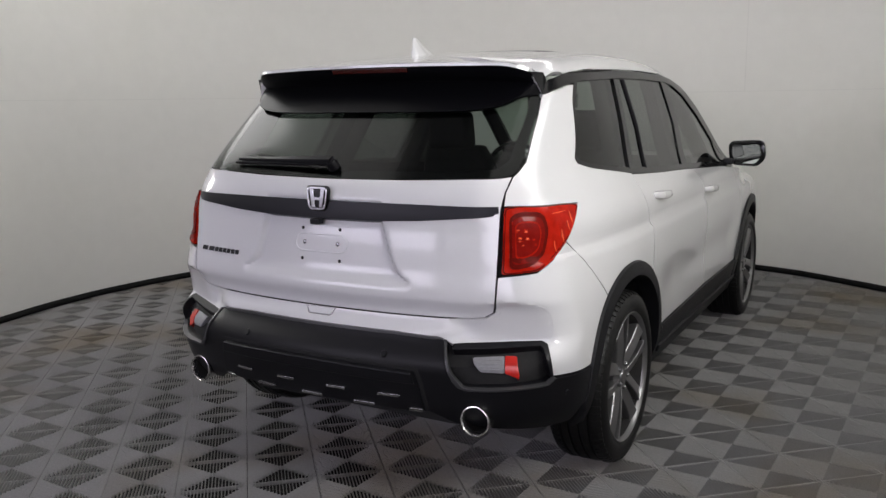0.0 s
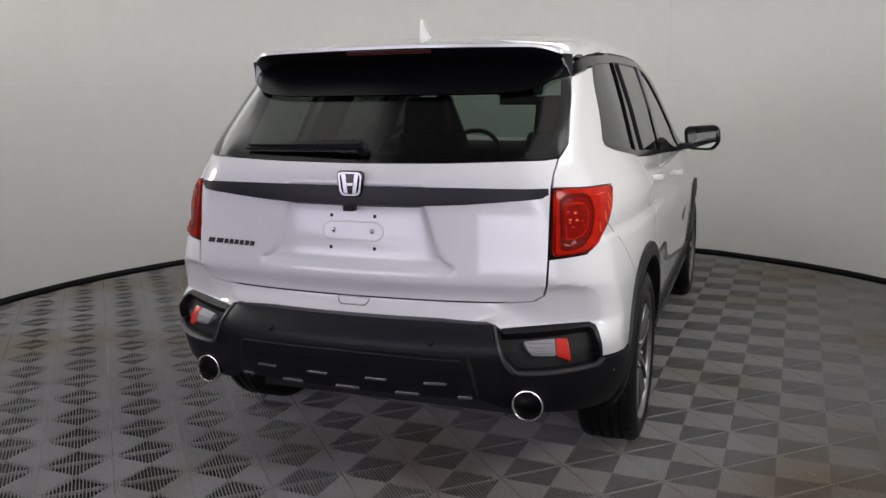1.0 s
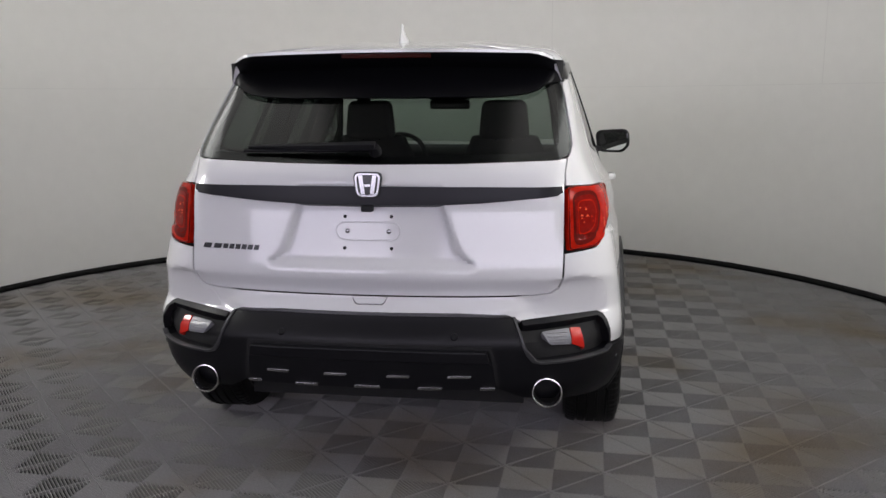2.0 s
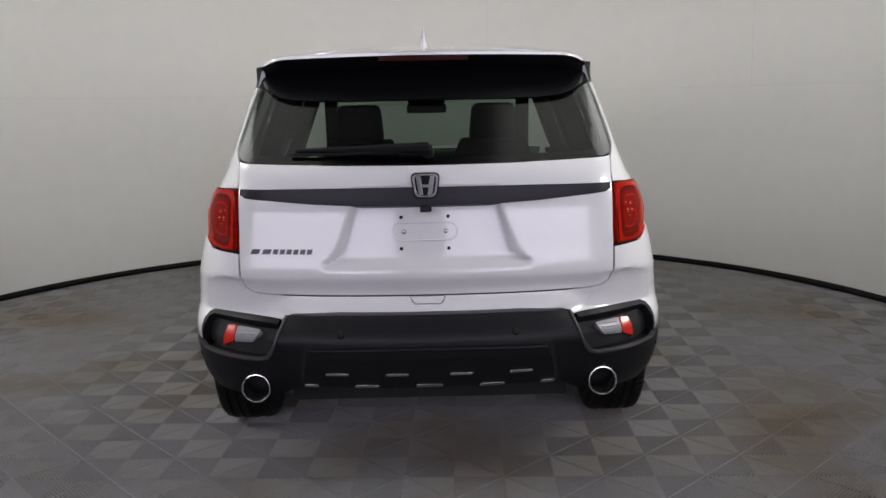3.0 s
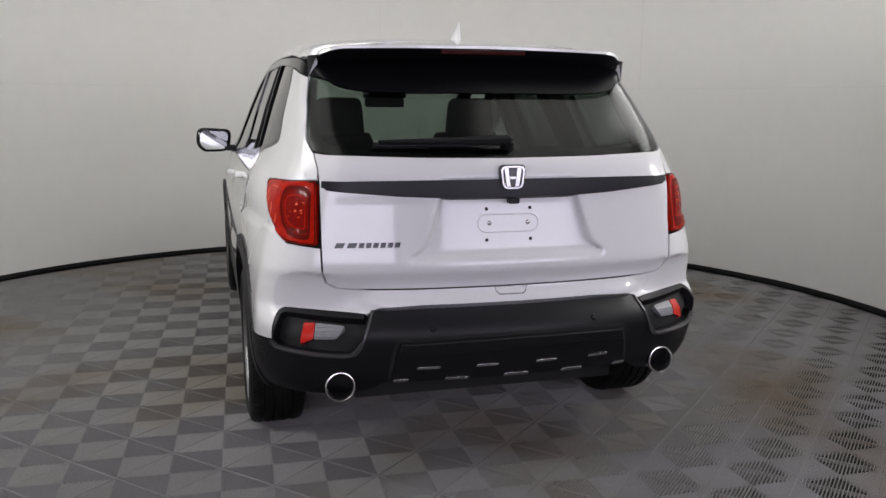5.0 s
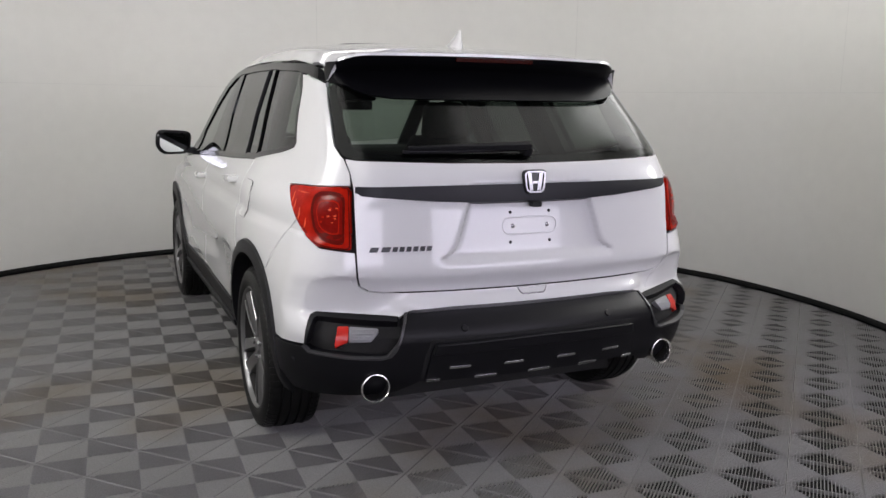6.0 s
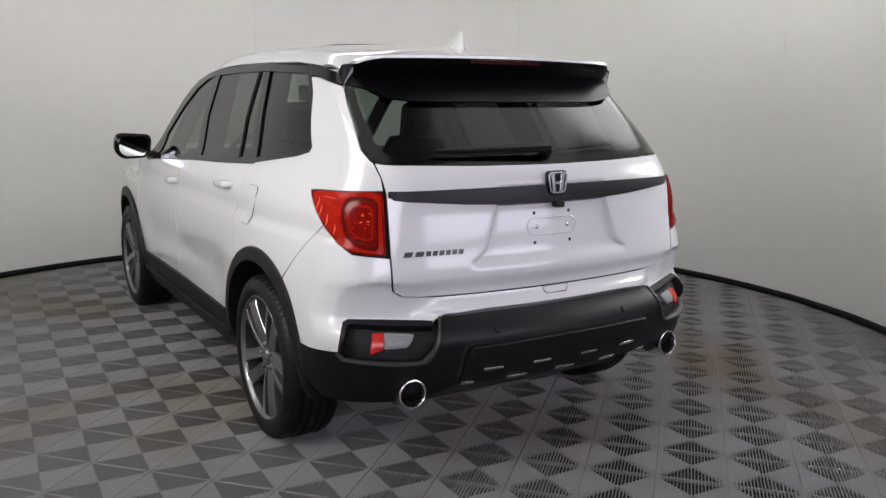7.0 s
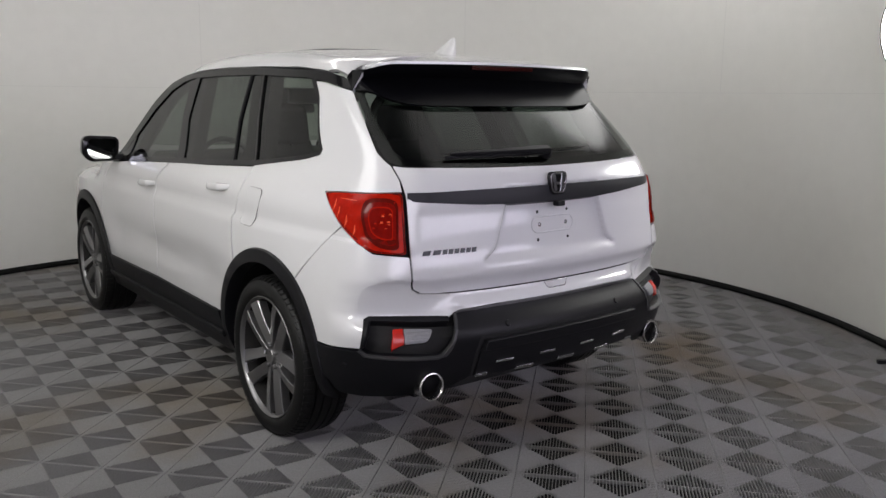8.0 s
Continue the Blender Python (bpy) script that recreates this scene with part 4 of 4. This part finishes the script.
def side(sign):
    place = side_of(sign)
    # doors
    rear_door = skin("rear_door", yz([(1.425, 0.500), (0.50, 0.484)] + arc(AXLE_R, HUB, 0.488, 15, 49, 8) + [(0.342, 0.98), (0.281, 1.132), (0.257, 1.224), (0.707, 1.198), (1.125, 1.181), (1.285, 1.172), (1.40, 1.08), (1.425, 1.00), (1.415, 0.833)]),
                     place, WHITE, car, "white rear door", grid=0.03)
    front_door = skin("front_door", yz([(2.34, 0.490), (1.433, 0.500), (1.423, 0.833), (1.433, 1.00), (1.408, 1.08), (1.293, 1.172), (1.95, 1.136), (2.26, 1.108), (2.40, 1.02), (2.44, 0.80)]), place, WHITE, car, "white front door", grid=0.04)
    for door, y0, z0 in ((rear_door, 0.42, 1.115), (front_door, 1.44, 1.045)):
        p, n = place(np.array([y0 + 0.13 + 1.35]), np.array([z0]))
        bm = bmesh.new()
        rows = []
        for f in np.linspace(0, 1, 11):
            y = y0 - 0.002 + 0.235 * f
            out = 0.036 * min(1, 5 * f, 5 * (1 - f) + 0.15)
            h = 0.013 + 0.006 * math.sin(math.pi * f)
            rows.append([bm.verts.new((sign * (abs(p[0][0]) - 0.012 + a), y, z0 - 0.012 * f + b)) for a, b in ((0, -h), (out + 0.010, -h), (out + 0.016, 0), (out + 0.010, h), (0, h))])
        for a, b in zip(rows, rows[1:]):
            for j in range(5):
                bm.faces.new((a[j], b[j], b[(j + 1) % 5], a[(j + 1) % 5]))
        bm.faces.new(rows[0])
        bm.faces.new(rows[-1])
        bmesh.ops.recalc_face_normals(bm, faces=bm.faces)
        part("handle", bm, WHITE, door, "white door handle", smooth=60, bevel=0.004)
    skin("front_wing", yz([(2.348, 0.490), (2.448, 0.80), (2.408, 1.02), (2.268, 1.108), (2.50, 1.085), (3.30, 0.99), (3.30, 0.60)] + arc(AXLE_F, HUB, 0.488, 25, 160, 12)), place, WHITE, car, "white front wing", grid=0.05)
    # sill and arches
    sill = skin("sill", yz([(0.44, 0.27), (2.42, 0.27), (2.36, 0.486), (1.43, 0.496), (0.53, 0.480)]), place, BLACK_PLASTIC, car, "black plastic sill cladding", off=0.010, thick=0.03, grid=0.05, bevel=0.006)
    skin("sill_step", yz([(0.50, 0.352), (2.38, 0.352), (2.38, 0.385), (0.50, 0.385)]), place, BLACK_PLASTIC, sill, off=0.024, thick=0.02, grid=0.06, bevel=0.006)
    for cy in (AXLE_R, AXLE_F):
        bm = bmesh.new()
        rows = []
        a0, a1 = (-12, 187) if cy == AXLE_R else (-20, 192)
        for i in range(49):
            a = radians(a0 + (a1 - a0) * i / 48)
            c, s = math.cos(a), math.sin(a)
            pts = []
            for r in (0.508, 0.503, 0.475, 0.445, 0.438):
                y, z = cy + r * c, HUB + r * s
                q, n = place(np.array([y + 1.35 if y > CY else 1.2]), np.array([max(z, 0.26)]))
                x = abs(q[0][0])
                if y < CY:
                    e = np.array([[0.0, y, max(z, 0.26)]])
                    x = cast(e, np.array([[1.0, 0, 0]]))[0][0][0]
                pts.append((x, y, z))
            lift = (0.0, 0.012, 0.016, 0.016, -0.05)
            rows.append([bm.verts.new((sign * (x + l), y, z)) for (x, y, z), l in zip(pts, lift)])
        for a, b in zip(rows, rows[1:]):
            for j in range(4):
                bm.faces.new((a[j], b[j], b[j + 1], a[j + 1]))
        bmesh.ops.recalc_face_normals(bm, faces=bm.faces)
        if sign * sum(f.normal.x for f in bm.faces) < 0:
            bmesh.ops.reverse_faces(bm, faces=bm.faces[:])
        part("arch_trim", bm, BLACK_PLASTIC, car, "black plastic wheel arch trim", smooth=50)
        # wheel well
        bm = bmesh.new()
        rows = []
        for i in range(25):
            a = radians(-4 + 188 * i / 24)
            y, z = cy + 0.445 * math.cos(a), HUB + 0.445 * math.sin(a)
            rows.append([bm.verts.new((sign * 0.955, y, max(z, 0.2))), bm.verts.new((sign * 0.62, y, max(z, 0.2)))])
        centre = bm.verts.new((sign * 0.62, cy, HUB))
        for a, b in zip(rows, rows[1:]):
            bm.faces.new((a[0], b[0], b[1], a[1]))
            bm.faces.new((a[1], b[1], centre))
        part("wheel_well", bm, DARK, car, "black wheel well")
    # window surround
    top_line = [(2.20, 1.175), (2.04, 1.332), (1.84, 1.502), (1.64, 1.620), (1.45, 1.663), (1.289, 1.675), (0.909, 1.689), (0.499, 1.688), (-0.013, 1.669)]
    inner_top = [(2.10, 1.190), (1.98, 1.302), (1.79, 1.456), (1.60, 1.572), (1.43, 1.626), (1.30, 1.643), (0.926, 1.653), (0.513, 1.654), (0.0, 1.636), (-0.078, 1.626)]
    trim = skin("window_trim", yz(top_line) + [(1.10, 1.656), (0.895, 1.638), (0.84, 1.624), (0.815, 1.584), (0.90, 1.595), (1.10, 1.611)] + yz(inner_top[::-1]), place, BLACK_GLOSS, car, "black trim round the side windows", off=0.002, thick=0.02, grid=0.03, bevel=0.002)
    skin("belt_trim", yz([(2.27, 1.112), (1.95, 1.138), (1.125, 1.184), (0.707, 1.200), (0.262, 1.228), (0.232, 1.232), (0.0, 1.262)]) + [(1.125, 1.291), (1.022, 1.308), (1.003, 1.332), (1.022, 1.334), (1.032, 1.324), (1.125, 1.309)] + yz([(0.0, 1.282), (0.242, 1.256), (0.707, 1.226), (1.125, 1.209), (1.95, 1.166), (2.20, 1.150)]),
         place, BLACK_GLOSS, trim, off=0.002, thick=0.02, grid=0.03, bevel=0.002)
    skin("rear_trim", [(1.003, 1.330), (1.07, 1.404), (1.137, 1.486), (1.262, 1.622)] + yz([(-0.070, 1.632), (-0.045, 1.632)]) + [(1.295, 1.62), (1.160, 1.484), (1.09, 1.40), (1.024, 1.330)], place, BLACK_GLOSS, trim, off=0.001, thick=0.02, grid=0.03, bevel=0.002)
    skin("pillar_trim", yz([(1.115, 1.20), (1.215, 1.195), (1.305, 1.42), (1.345, 1.63), (1.225, 1.645), (1.215, 1.42)]), place, BLACK_GLOSS, trim, "gloss black door pillar", off=0.001, thick=0.02, grid=0.03, bevel=0.002)
    skin("pillar_trim", yz([(0.240, 1.25), (0.257, 1.25), (0.349, 1.445), (0.433, 1.655), (0.414, 1.655), (0.331, 1.445)]), place, BLACK_GLOSS, trim, "gloss black door pillar", off=0.004, thick=0.02, grid=0.03, bevel=0.002)
    skin("pillar_trim", yz([(0.479, 1.235), (0.493, 1.235), (0.556, 1.426), (0.573, 1.652), (0.557, 1.652), (0.542, 1.426)]), place, BLACK_PLASTIC, trim, "black window divider", off=0.004, thick=0.02, grid=0.03, bevel=0.002)
    skin("pillar_trim", yz([(2.22, 1.14), (2.10, 1.155), (2.00, 1.175), (1.985, 1.285), (2.03, 1.285)]), place, BLACK_GLOSS, trim, "black mirror corner", off=0.001, thick=0.02, grid=0.03, bevel=0.002)
    # panes
    skin("front_pane", yz([(2.12, 1.155), (1.205, 1.20), (1.300, 1.42), (1.338, 1.635), (1.43, 1.630), (1.60, 1.577), (1.79, 1.461), (1.98, 1.307)]), place, DOOR_GLASS, car, "tinted front door window", off=-0.006, thick=0, grid=0.05, bevel=0)
    skin("rear_pane", yz([(1.125, 1.20), (0.25, 1.246), (0.345, 1.445), (0.430, 1.658), (0.926, 1.656), (1.235, 1.645), (1.222, 1.42)]), place, SIDE_GLASS, car, "dark rear door window", off=-0.006, thick=0, grid=0.05, bevel=0)
    skin("quarter_pane", yz([(0.245, 1.246), (0.0, 1.275)]) + [(1.125, 1.302), (1.018, 1.325), (1.08, 1.40), (1.150, 1.484), (1.275, 1.622)] + yz([(-0.05, 1.636), (0.42, 1.656), (0.335, 1.445)]), place, QUARTER_GLASS, car, "dark rear quarter window", off=-0.006, thick=0, grid=0.05, bevel=0)
    # mirror
    mirror = tagged(new("door_mirror"), "")
    mirror.parent = car
    bm = bmesh.new()
    centre = Vector((sign * 1.065, 2.10, 1.210))
    shear = 0.22 if sign > 0 else 0.02
    rows = []
    for f, k in ((0.0, 0.90), (0.06, 1.0), (0.4, 0.97), (0.7, 0.80), (0.92, 0.50), (1.0, 0.18)):
        ring_ = []
        for a, b in rounded([(-0.118, 0.072), (0.112, 0.086), (0.122, -0.03), (0.075, -0.082), (-0.098, -0.078)], 0.05, 5):
            ring_.append(bm.verts.new(centre + Vector((sign * a * k, 0.13 * f - shear * a * k, b * k))))
        rows.append(ring_)
    k = len(rows[0])
    for a, b in zip(rows, rows[1:]):
        for j in range(k):
            bm.faces.new((a[j], a[(j + 1) % k], b[(j + 1) % k], b[j]))
    bm.faces.new(rows[-1])
    bm.faces.new(rows[0])
    bmesh.ops.recalc_face_normals(bm, faces=bm.faces)
    part("mirror_housing", bm, BLACK_GLOSS, mirror, "gloss black mirror housing", smooth=50)
    bm = bmesh.new()
    face = [bm.verts.new(centre + Vector((sign * a * 0.80, -0.018 - (shear + 0.12) * a - 0.05 * b, b * 0.78))) for a, b in rounded([(-0.118, 0.072), (0.112, 0.086), (0.122, -0.03), (0.075, -0.082), (-0.098, -0.078)], 0.05, 5)]
    bm.faces.new(face)
    bmesh.ops.recalc_face_normals(bm, faces=bm.faces)
    if bm.faces[:][0].normal.y > 0:
        bmesh.ops.reverse_faces(bm, faces=bm.faces[:])
    part("mirror_glass", bm, MIRROR, mirror, "mirror glass", smooth=0)
    bm = bmesh.new()
    box(bm, min(sign * 0.86, sign * 0.99), max(sign * 0.86, sign * 0.99), 2.10, 2.19, 1.135, 1.175)
    part("mirror_arm", bm, BLACK_PLASTIC, mirror, bevel=0.012)


both(side)


# ---- wheels ----
def wheel():
    w = new("wheel")
    w.parent = car
    # tyre, the outer face towards +x
    R, H = 0.376, 0.122
    prof = [(0.278, -H + 0.012), (0.300, -H - 0.003), (0.335, -H), (0.358, -H + 0.012), (0.370, -H + 0.030)]
    for g in (-0.062, -0.022, 0.022, 0.062):
        prof += [(R - 0.0035 * (abs(g) / 0.06)**2, g - 0.0055), (R - 0.011, g - 0.0045), (R - 0.011, g + 0.0045), (R - 0.0035 * (abs(g) / 0.06)**2, g + 0.0055)]
    prof += [(0.370, H - 0.030), (0.358, H - 0.012), (0.335, H), (0.318, H + 0.004), (0.300, H + 0.003), (0.290, H - 0.004), (0.278, H - 0.012)]
    bm = bmesh.new()
    lathe(bm, prof, 120)
    part("tyre", bm, RUBBER, w, "black rubber tyre", smooth=35)
    # shoulder blocks
    bm = bmesh.new()
    for k in range(72):
        for s in (1, -1):
            m = Matrix.Rotation(2 * math.pi * (k + 0.25 * s) / 72, 4, "X")
            vs = [m @ Vector((s * a, b, r)) for a, b, r in ((0.072, -0.0105, 0.3765), (0.072, 0.0105, 0.3765), (0.100, 0.0100, 0.3705), (0.113, 0.0090, 0.3610), (0.113, -0.0090, 0.3610), (0.100, -0.0100, 0.3705))]
            lows = [m @ Vector((s * a, b, r - 0.006)) for a, b, r in ((0.072, -0.0105, 0.3765), (0.072, 0.0105, 0.3765), (0.100, 0.0100, 0.3705), (0.113, 0.0090, 0.3610), (0.113, -0.0090, 0.3610), (0.100, -0.0100, 0.3705))]
            t = [bm.verts.new(v) for v in vs]
            b_ = [bm.verts.new(v) for v in lows]
            bm.faces.new((t[0], t[1], t[2], t[5]))
            bm.faces.new((t[5], t[2], t[3], t[4]))
            for i in range(6):
                bm.faces.new((t[i], b_[i], b_[(i + 1) % 6], t[(i + 1) % 6]))
    bmesh.ops.recalc_face_normals(bm, faces=bm.faces)
    tagged(part("tread", bm, RUBBER, w, "shoulder tread blocks", smooth=0), kind="stuff")
    rim = bmesh.new()
    lathe(rim, [(0.279, 0.100), (0.2835, 0.113), (0.2800, 0.1185), (0.2725, 0.113), (0.2680, 0.096)], 80)
    rim_ob = part("rim", rim, RIM, w, "dark grey alloy rim", smooth=40)
    bm = bmesh.new()
    lathe(bm, [(0.2684, 0.098), (0.252, 0.02), (0.245, -0.09), (0.279, -0.108)], 80)
    part("barrel", bm, STEEL_DARK, rim_ob, "dark inner barrel", smooth=40)
    # five pairs of spokes
    for k in range(5):
        for s in (1, -1):
            bm = bmesh.new()
            m = Matrix.Rotation(2 * math.pi * k / 5, 4, "X")
            rows = []
            for f in np.linspace(0, 1, 8):
                r = 0.046 + 0.224 * f
                mid = s * (0.033 + 0.026 * f)
                half = 0.0245 + 0.0025 * f + 0.009 * max(0.0, f - 0.8) / 0.2
                x = 0.090 + 0.006 * math.sin(math.pi * f) + 0.018 * f
                rows.append([bm.verts.new(m @ Vector((x + dx, mid + dy, r))) for dx, dy in
                             ((-0.055, -half * 0.9), (-0.015 if s < 0 else -0.003, -half), (-0.011 if s < 0 else 0.0, -half * 0.9), (0.0 if s < 0 else -0.011, half * 0.9), (-0.003 if s < 0 else -0.015, half), (-0.055, half * 0.9))])
            for a, b in zip(rows, rows[1:]):
                for j in range(6):
                    bm.faces.new((a[j], b[j], b[(j + 1) % 6], a[(j + 1) % 6]))
            bm.faces.new(rows[0])
            bm.faces.new(rows[-1])
            bmesh.ops.recalc_face_normals(bm, faces=bm.faces)
            part("spoke", bm, RIM, rim_ob, smooth=25)
    bm = bmesh.new()
    lathe(bm, [(0.0005, 0.098), (0.030, 0.098), (0.034, 0.094), (0.036, 0.088), (0.070, 0.086), (0.084, 0.074), (0.088, 0.03)], 40)
    part("hub", bm, RIM, rim_ob)
    for k in range(5):
        m = Matrix.Rotation(2 * math.pi * (k + 0.5) / 5, 4, "X") @ Matrix.Translation((0, 0, 0.055))
        bm = bmesh.new()
        lathe(bm, [(0.0004, 0.102), (0.009, 0.102), (0.011, 0.098), (0.011, 0.078)], 6, m)
        part("wheel_nut", bm, RIM, rim_ob, smooth=0)
    bm = bmesh.new()
    lathe(bm, [(0.02, 0.025), (0.170, 0.025), (0.170, 0.0), (0.02, 0.0)], 40)
    part("brake_disc", bm, STEEL_DARK, w, "dark brake disc")
    return w


first = wheel()
tagged(first, "dark grey twin-spoke alloy wheel with a black tyre")
first.matrix_basis = pose(0.868, AXLE_R, HUB, 8, 0, 0)
for x, y, turn, spin in ((-0.868, AXLE_R, 180, 44), (0.868, AXLE_F, 0, 31), (-0.868, AXLE_F, 180, 50)):
    copy_thing(first, pose(x, y, HUB, 0, 0, turn) @ pose(0, 0, 0, spin, 0, 0))

# ---- inside the car ----
bm = bmesh.new()
box(bm, -0.86, 0.86, -0.66, 2.5, 0.40, 0.62)
part("cabin_floor", bm, LINING, car, smooth=0)
bm = bmesh.new()
box(bm, -0.58, 0.58, -0.60, 3.3, 0.27, 0.42)
part("underbody", bm, DARK, car, "black underbody", smooth=0)
bm = bmesh.new()
box(bm, -0.70, 0.70, 1.85, 2.30, 0.80, 1.175)
part("dashboard", bm, LINING, car, "black dashboard", bevel=0.05, segments=3)


def seat(x, y, wide, head=True, high=1.20):
    s = new("seat")
    s.parent = car
    bm = bmesh.new()
    rows = []
    for f in np.linspace(0, 1, 9):
        z = 0.62 + (high - 0.62) * f
        w = wide / 2 * (0.92 + 0.10 * math.sin(math.pi * f) - 0.22 * f**4)
        lean = y - 0.22 * f
        d = 0.07 - 0.025 * f
        rows.append([bm.verts.new((x + a * w, lean + b * d, z)) for a, b in ((-1, -0.4), (-0.85, -1), (0.85, -1), (1, -0.4), (1, 0.7), (0.8, 1), (-0.8, 1), (-1, 0.7))])
    for a, b in zip(rows, rows[1:]):
        for j in range(8):
            bm.faces.new((a[j], a[(j + 1) % 8], b[(j + 1) % 8], b[j]))
    bm.faces.new(rows[-1])
    bmesh.ops.recalc_face_normals(bm, faces=bm.faces)
    part("backrest", bm, SEAT, s, "black seat back", smooth=60, bevel=0.02)
    if head:
        bm = bmesh.new()
        for v in box(bm, x - 0.145, x + 0.145, y - 0.33, y - 0.21, high - 0.02, high + 0.20):
            if v.co.z > high + 0.1:
                v.co.x = x + (v.co.x - x) * 0.86
        part("headrest", bm, SEAT, s, "black headrest", bevel=0.04, segments=4)
        for d in (-0.05, 0.05):
            bm = bmesh.new()
            box(bm, x + d - 0.006, x + d + 0.006, y - 0.26, y - 0.248, high - 0.03, high + 0.06)
            part("headrest_rod", bm, CHROME, s, smooth=0)
    bm = bmesh.new()
    box(bm, x - wide / 2, x + wide / 2, y - 0.1, y + 0.42, 0.60, 0.78)
    part("cushion", bm, SEAT, s, bevel=0.05, segments=3)


seat(-0.39, 1.20, 0.54, high=1.30)
seat(0.39, 1.20, 0.54, high=1.30)
seat(-0.40, 0.22, 0.62, high=0.98)
seat(0.40, 0.22, 0.62, high=0.98)
m = pose(-0.38, 1.74, 1.10, 65, 0, 0)
tube("steering_wheel", [tuple(m @ Vector((0.185 * math.cos(a), 0.185 * math.sin(a), 0))) for a in np.linspace(0, 2 * math.pi, 40, endpoint=False)], 0.016, BLACK_PLASTIC, car, "black steering wheel", cyclic=True)
bm = bmesh.new()
box(bm, -0.13, 0.13, 1.50, 1.54, 1.44, 1.50)
part("inside_mirror", bm, BLACK_PLASTIC, car, "black inside mirror", bevel=0.015)
bm = bmesh.new()
box(bm, -0.12, 0.12, 1.40, 1.66, 1.50, 1.60)
part("sensor_cover", bm, BLACK_PLASTIC, car, bevel=0.015)


# ---- floor tiles ----
SIDE, TURN, ORIGIN = 0.2883, radians(42.58), (-0.079, 0.023)
RIBS = 21


def tile_mesh():
    """One square tile: four triangles of ribs, each standing square on its edge, in a thin frame."""
    half, verts, faces = SIDE / 2 - 0.0013, [], []

    def bar(x0, x1, y0a, y0b, y1a, y1b, turn, top=0.0, deep=-0.0175, flare=0.0):
        """A rib from x0 to x1; its ends run from y0 to y1, cut slanting (a at x0, b at x1)."""
        c, s = (1, 0, -1, 0)[turn], (0, 1, 0, -1)[turn]
        base = len(verts)
        for z, wide in ((deep, flare), (top, 0)):
            for x, y in ((x0 - wide, y0a), (x1 + wide, y0b), (x1 + wide, y1b), (x0 - wide, y1a)):
                verts.append((c * x - s * y, s * x + c * y, z))
        faces.extend(tuple(base + k for k in q) for q in ((4, 5, 6, 7), (0, 1, 5, 4), (1, 2, 6, 5), (2, 3, 7, 6), (3, 0, 4, 7)))
    pitch, width = SIDE / RIBS, SIDE / RIBS * 0.16
    for turn in range(4):
        for i in range(RIBS):
            x = (i - (RIBS - 1) / 2) * pitch
            a, b = x - width / 2, x + width / 2
            end = -abs(x) - 0.001
            if abs(x) < half - 0.004:
                bar(a, b, -half + 0.0014, -half + 0.0014, end, end, turn, flare=0.0)
        bar(-half, half, -half, -half, -half + 0.0016, -half + 0.0016, turn, -0.0020)
    return verts, faces


VERTS, FACES = tile_mesh()
tile_data = bpy.data.meshes.new("tile")
tile_data.from_pydata(VERTS, [], FACES)
tile_data.materials.append(TILE)
spots = []
cu, su = math.cos(TURN), math.sin(TURN)
for i in range(-40, 41):
    for j in range(-40, 41):
        a, b = (i + 0.5) * SIDE, (j + 0.5) * SIDE
        x, y = ORIGIN[0] + a * cu - b * su, ORIGIN[1] + a * su + b * cu
        near = math.hypot(x - MIDDLE[0], y - MIDDLE[1]) < RADIUS + 0.14
        if near and y > -2.4 or (abs(x) < 3.4 and -4.9 < y < 0):
            spots.append((math.hypot(x, (y + 1.0) * 1.0), x, y))
spots.sort()
for _, x, y in spots[:300]:
    ob = new("tile", tile_data)
    ob.parent = floor
    ob.matrix_basis = pose(x, y, random.uniform(-0.0006, 0.0006), 0, 0, math.degrees(TURN))
base = np.array(VERTS)
count = len(base)
all_v, all_f = [], []
quad = np.array(FACES)
for k, (_, x, y) in enumerate(spots[300:]):
    moved = base.copy()
    moved[:, 0], moved[:, 1] = x + base[:, 0] * cu - base[:, 1] * su, y + base[:, 0] * su + base[:, 1] * cu
    all_v.append(moved)
    all_f.append(quad + k * count)
rest = bpy.data.meshes.new("far_tiles")
rest.from_pydata(np.concatenate(all_v).tolist(), [], np.concatenate(all_f).tolist())
rest.materials.append(TILE)
far = new("far_tiles", rest)
far.parent = floor
tagged(far, "grey ribbed floor tiles further off", kind="stuff")
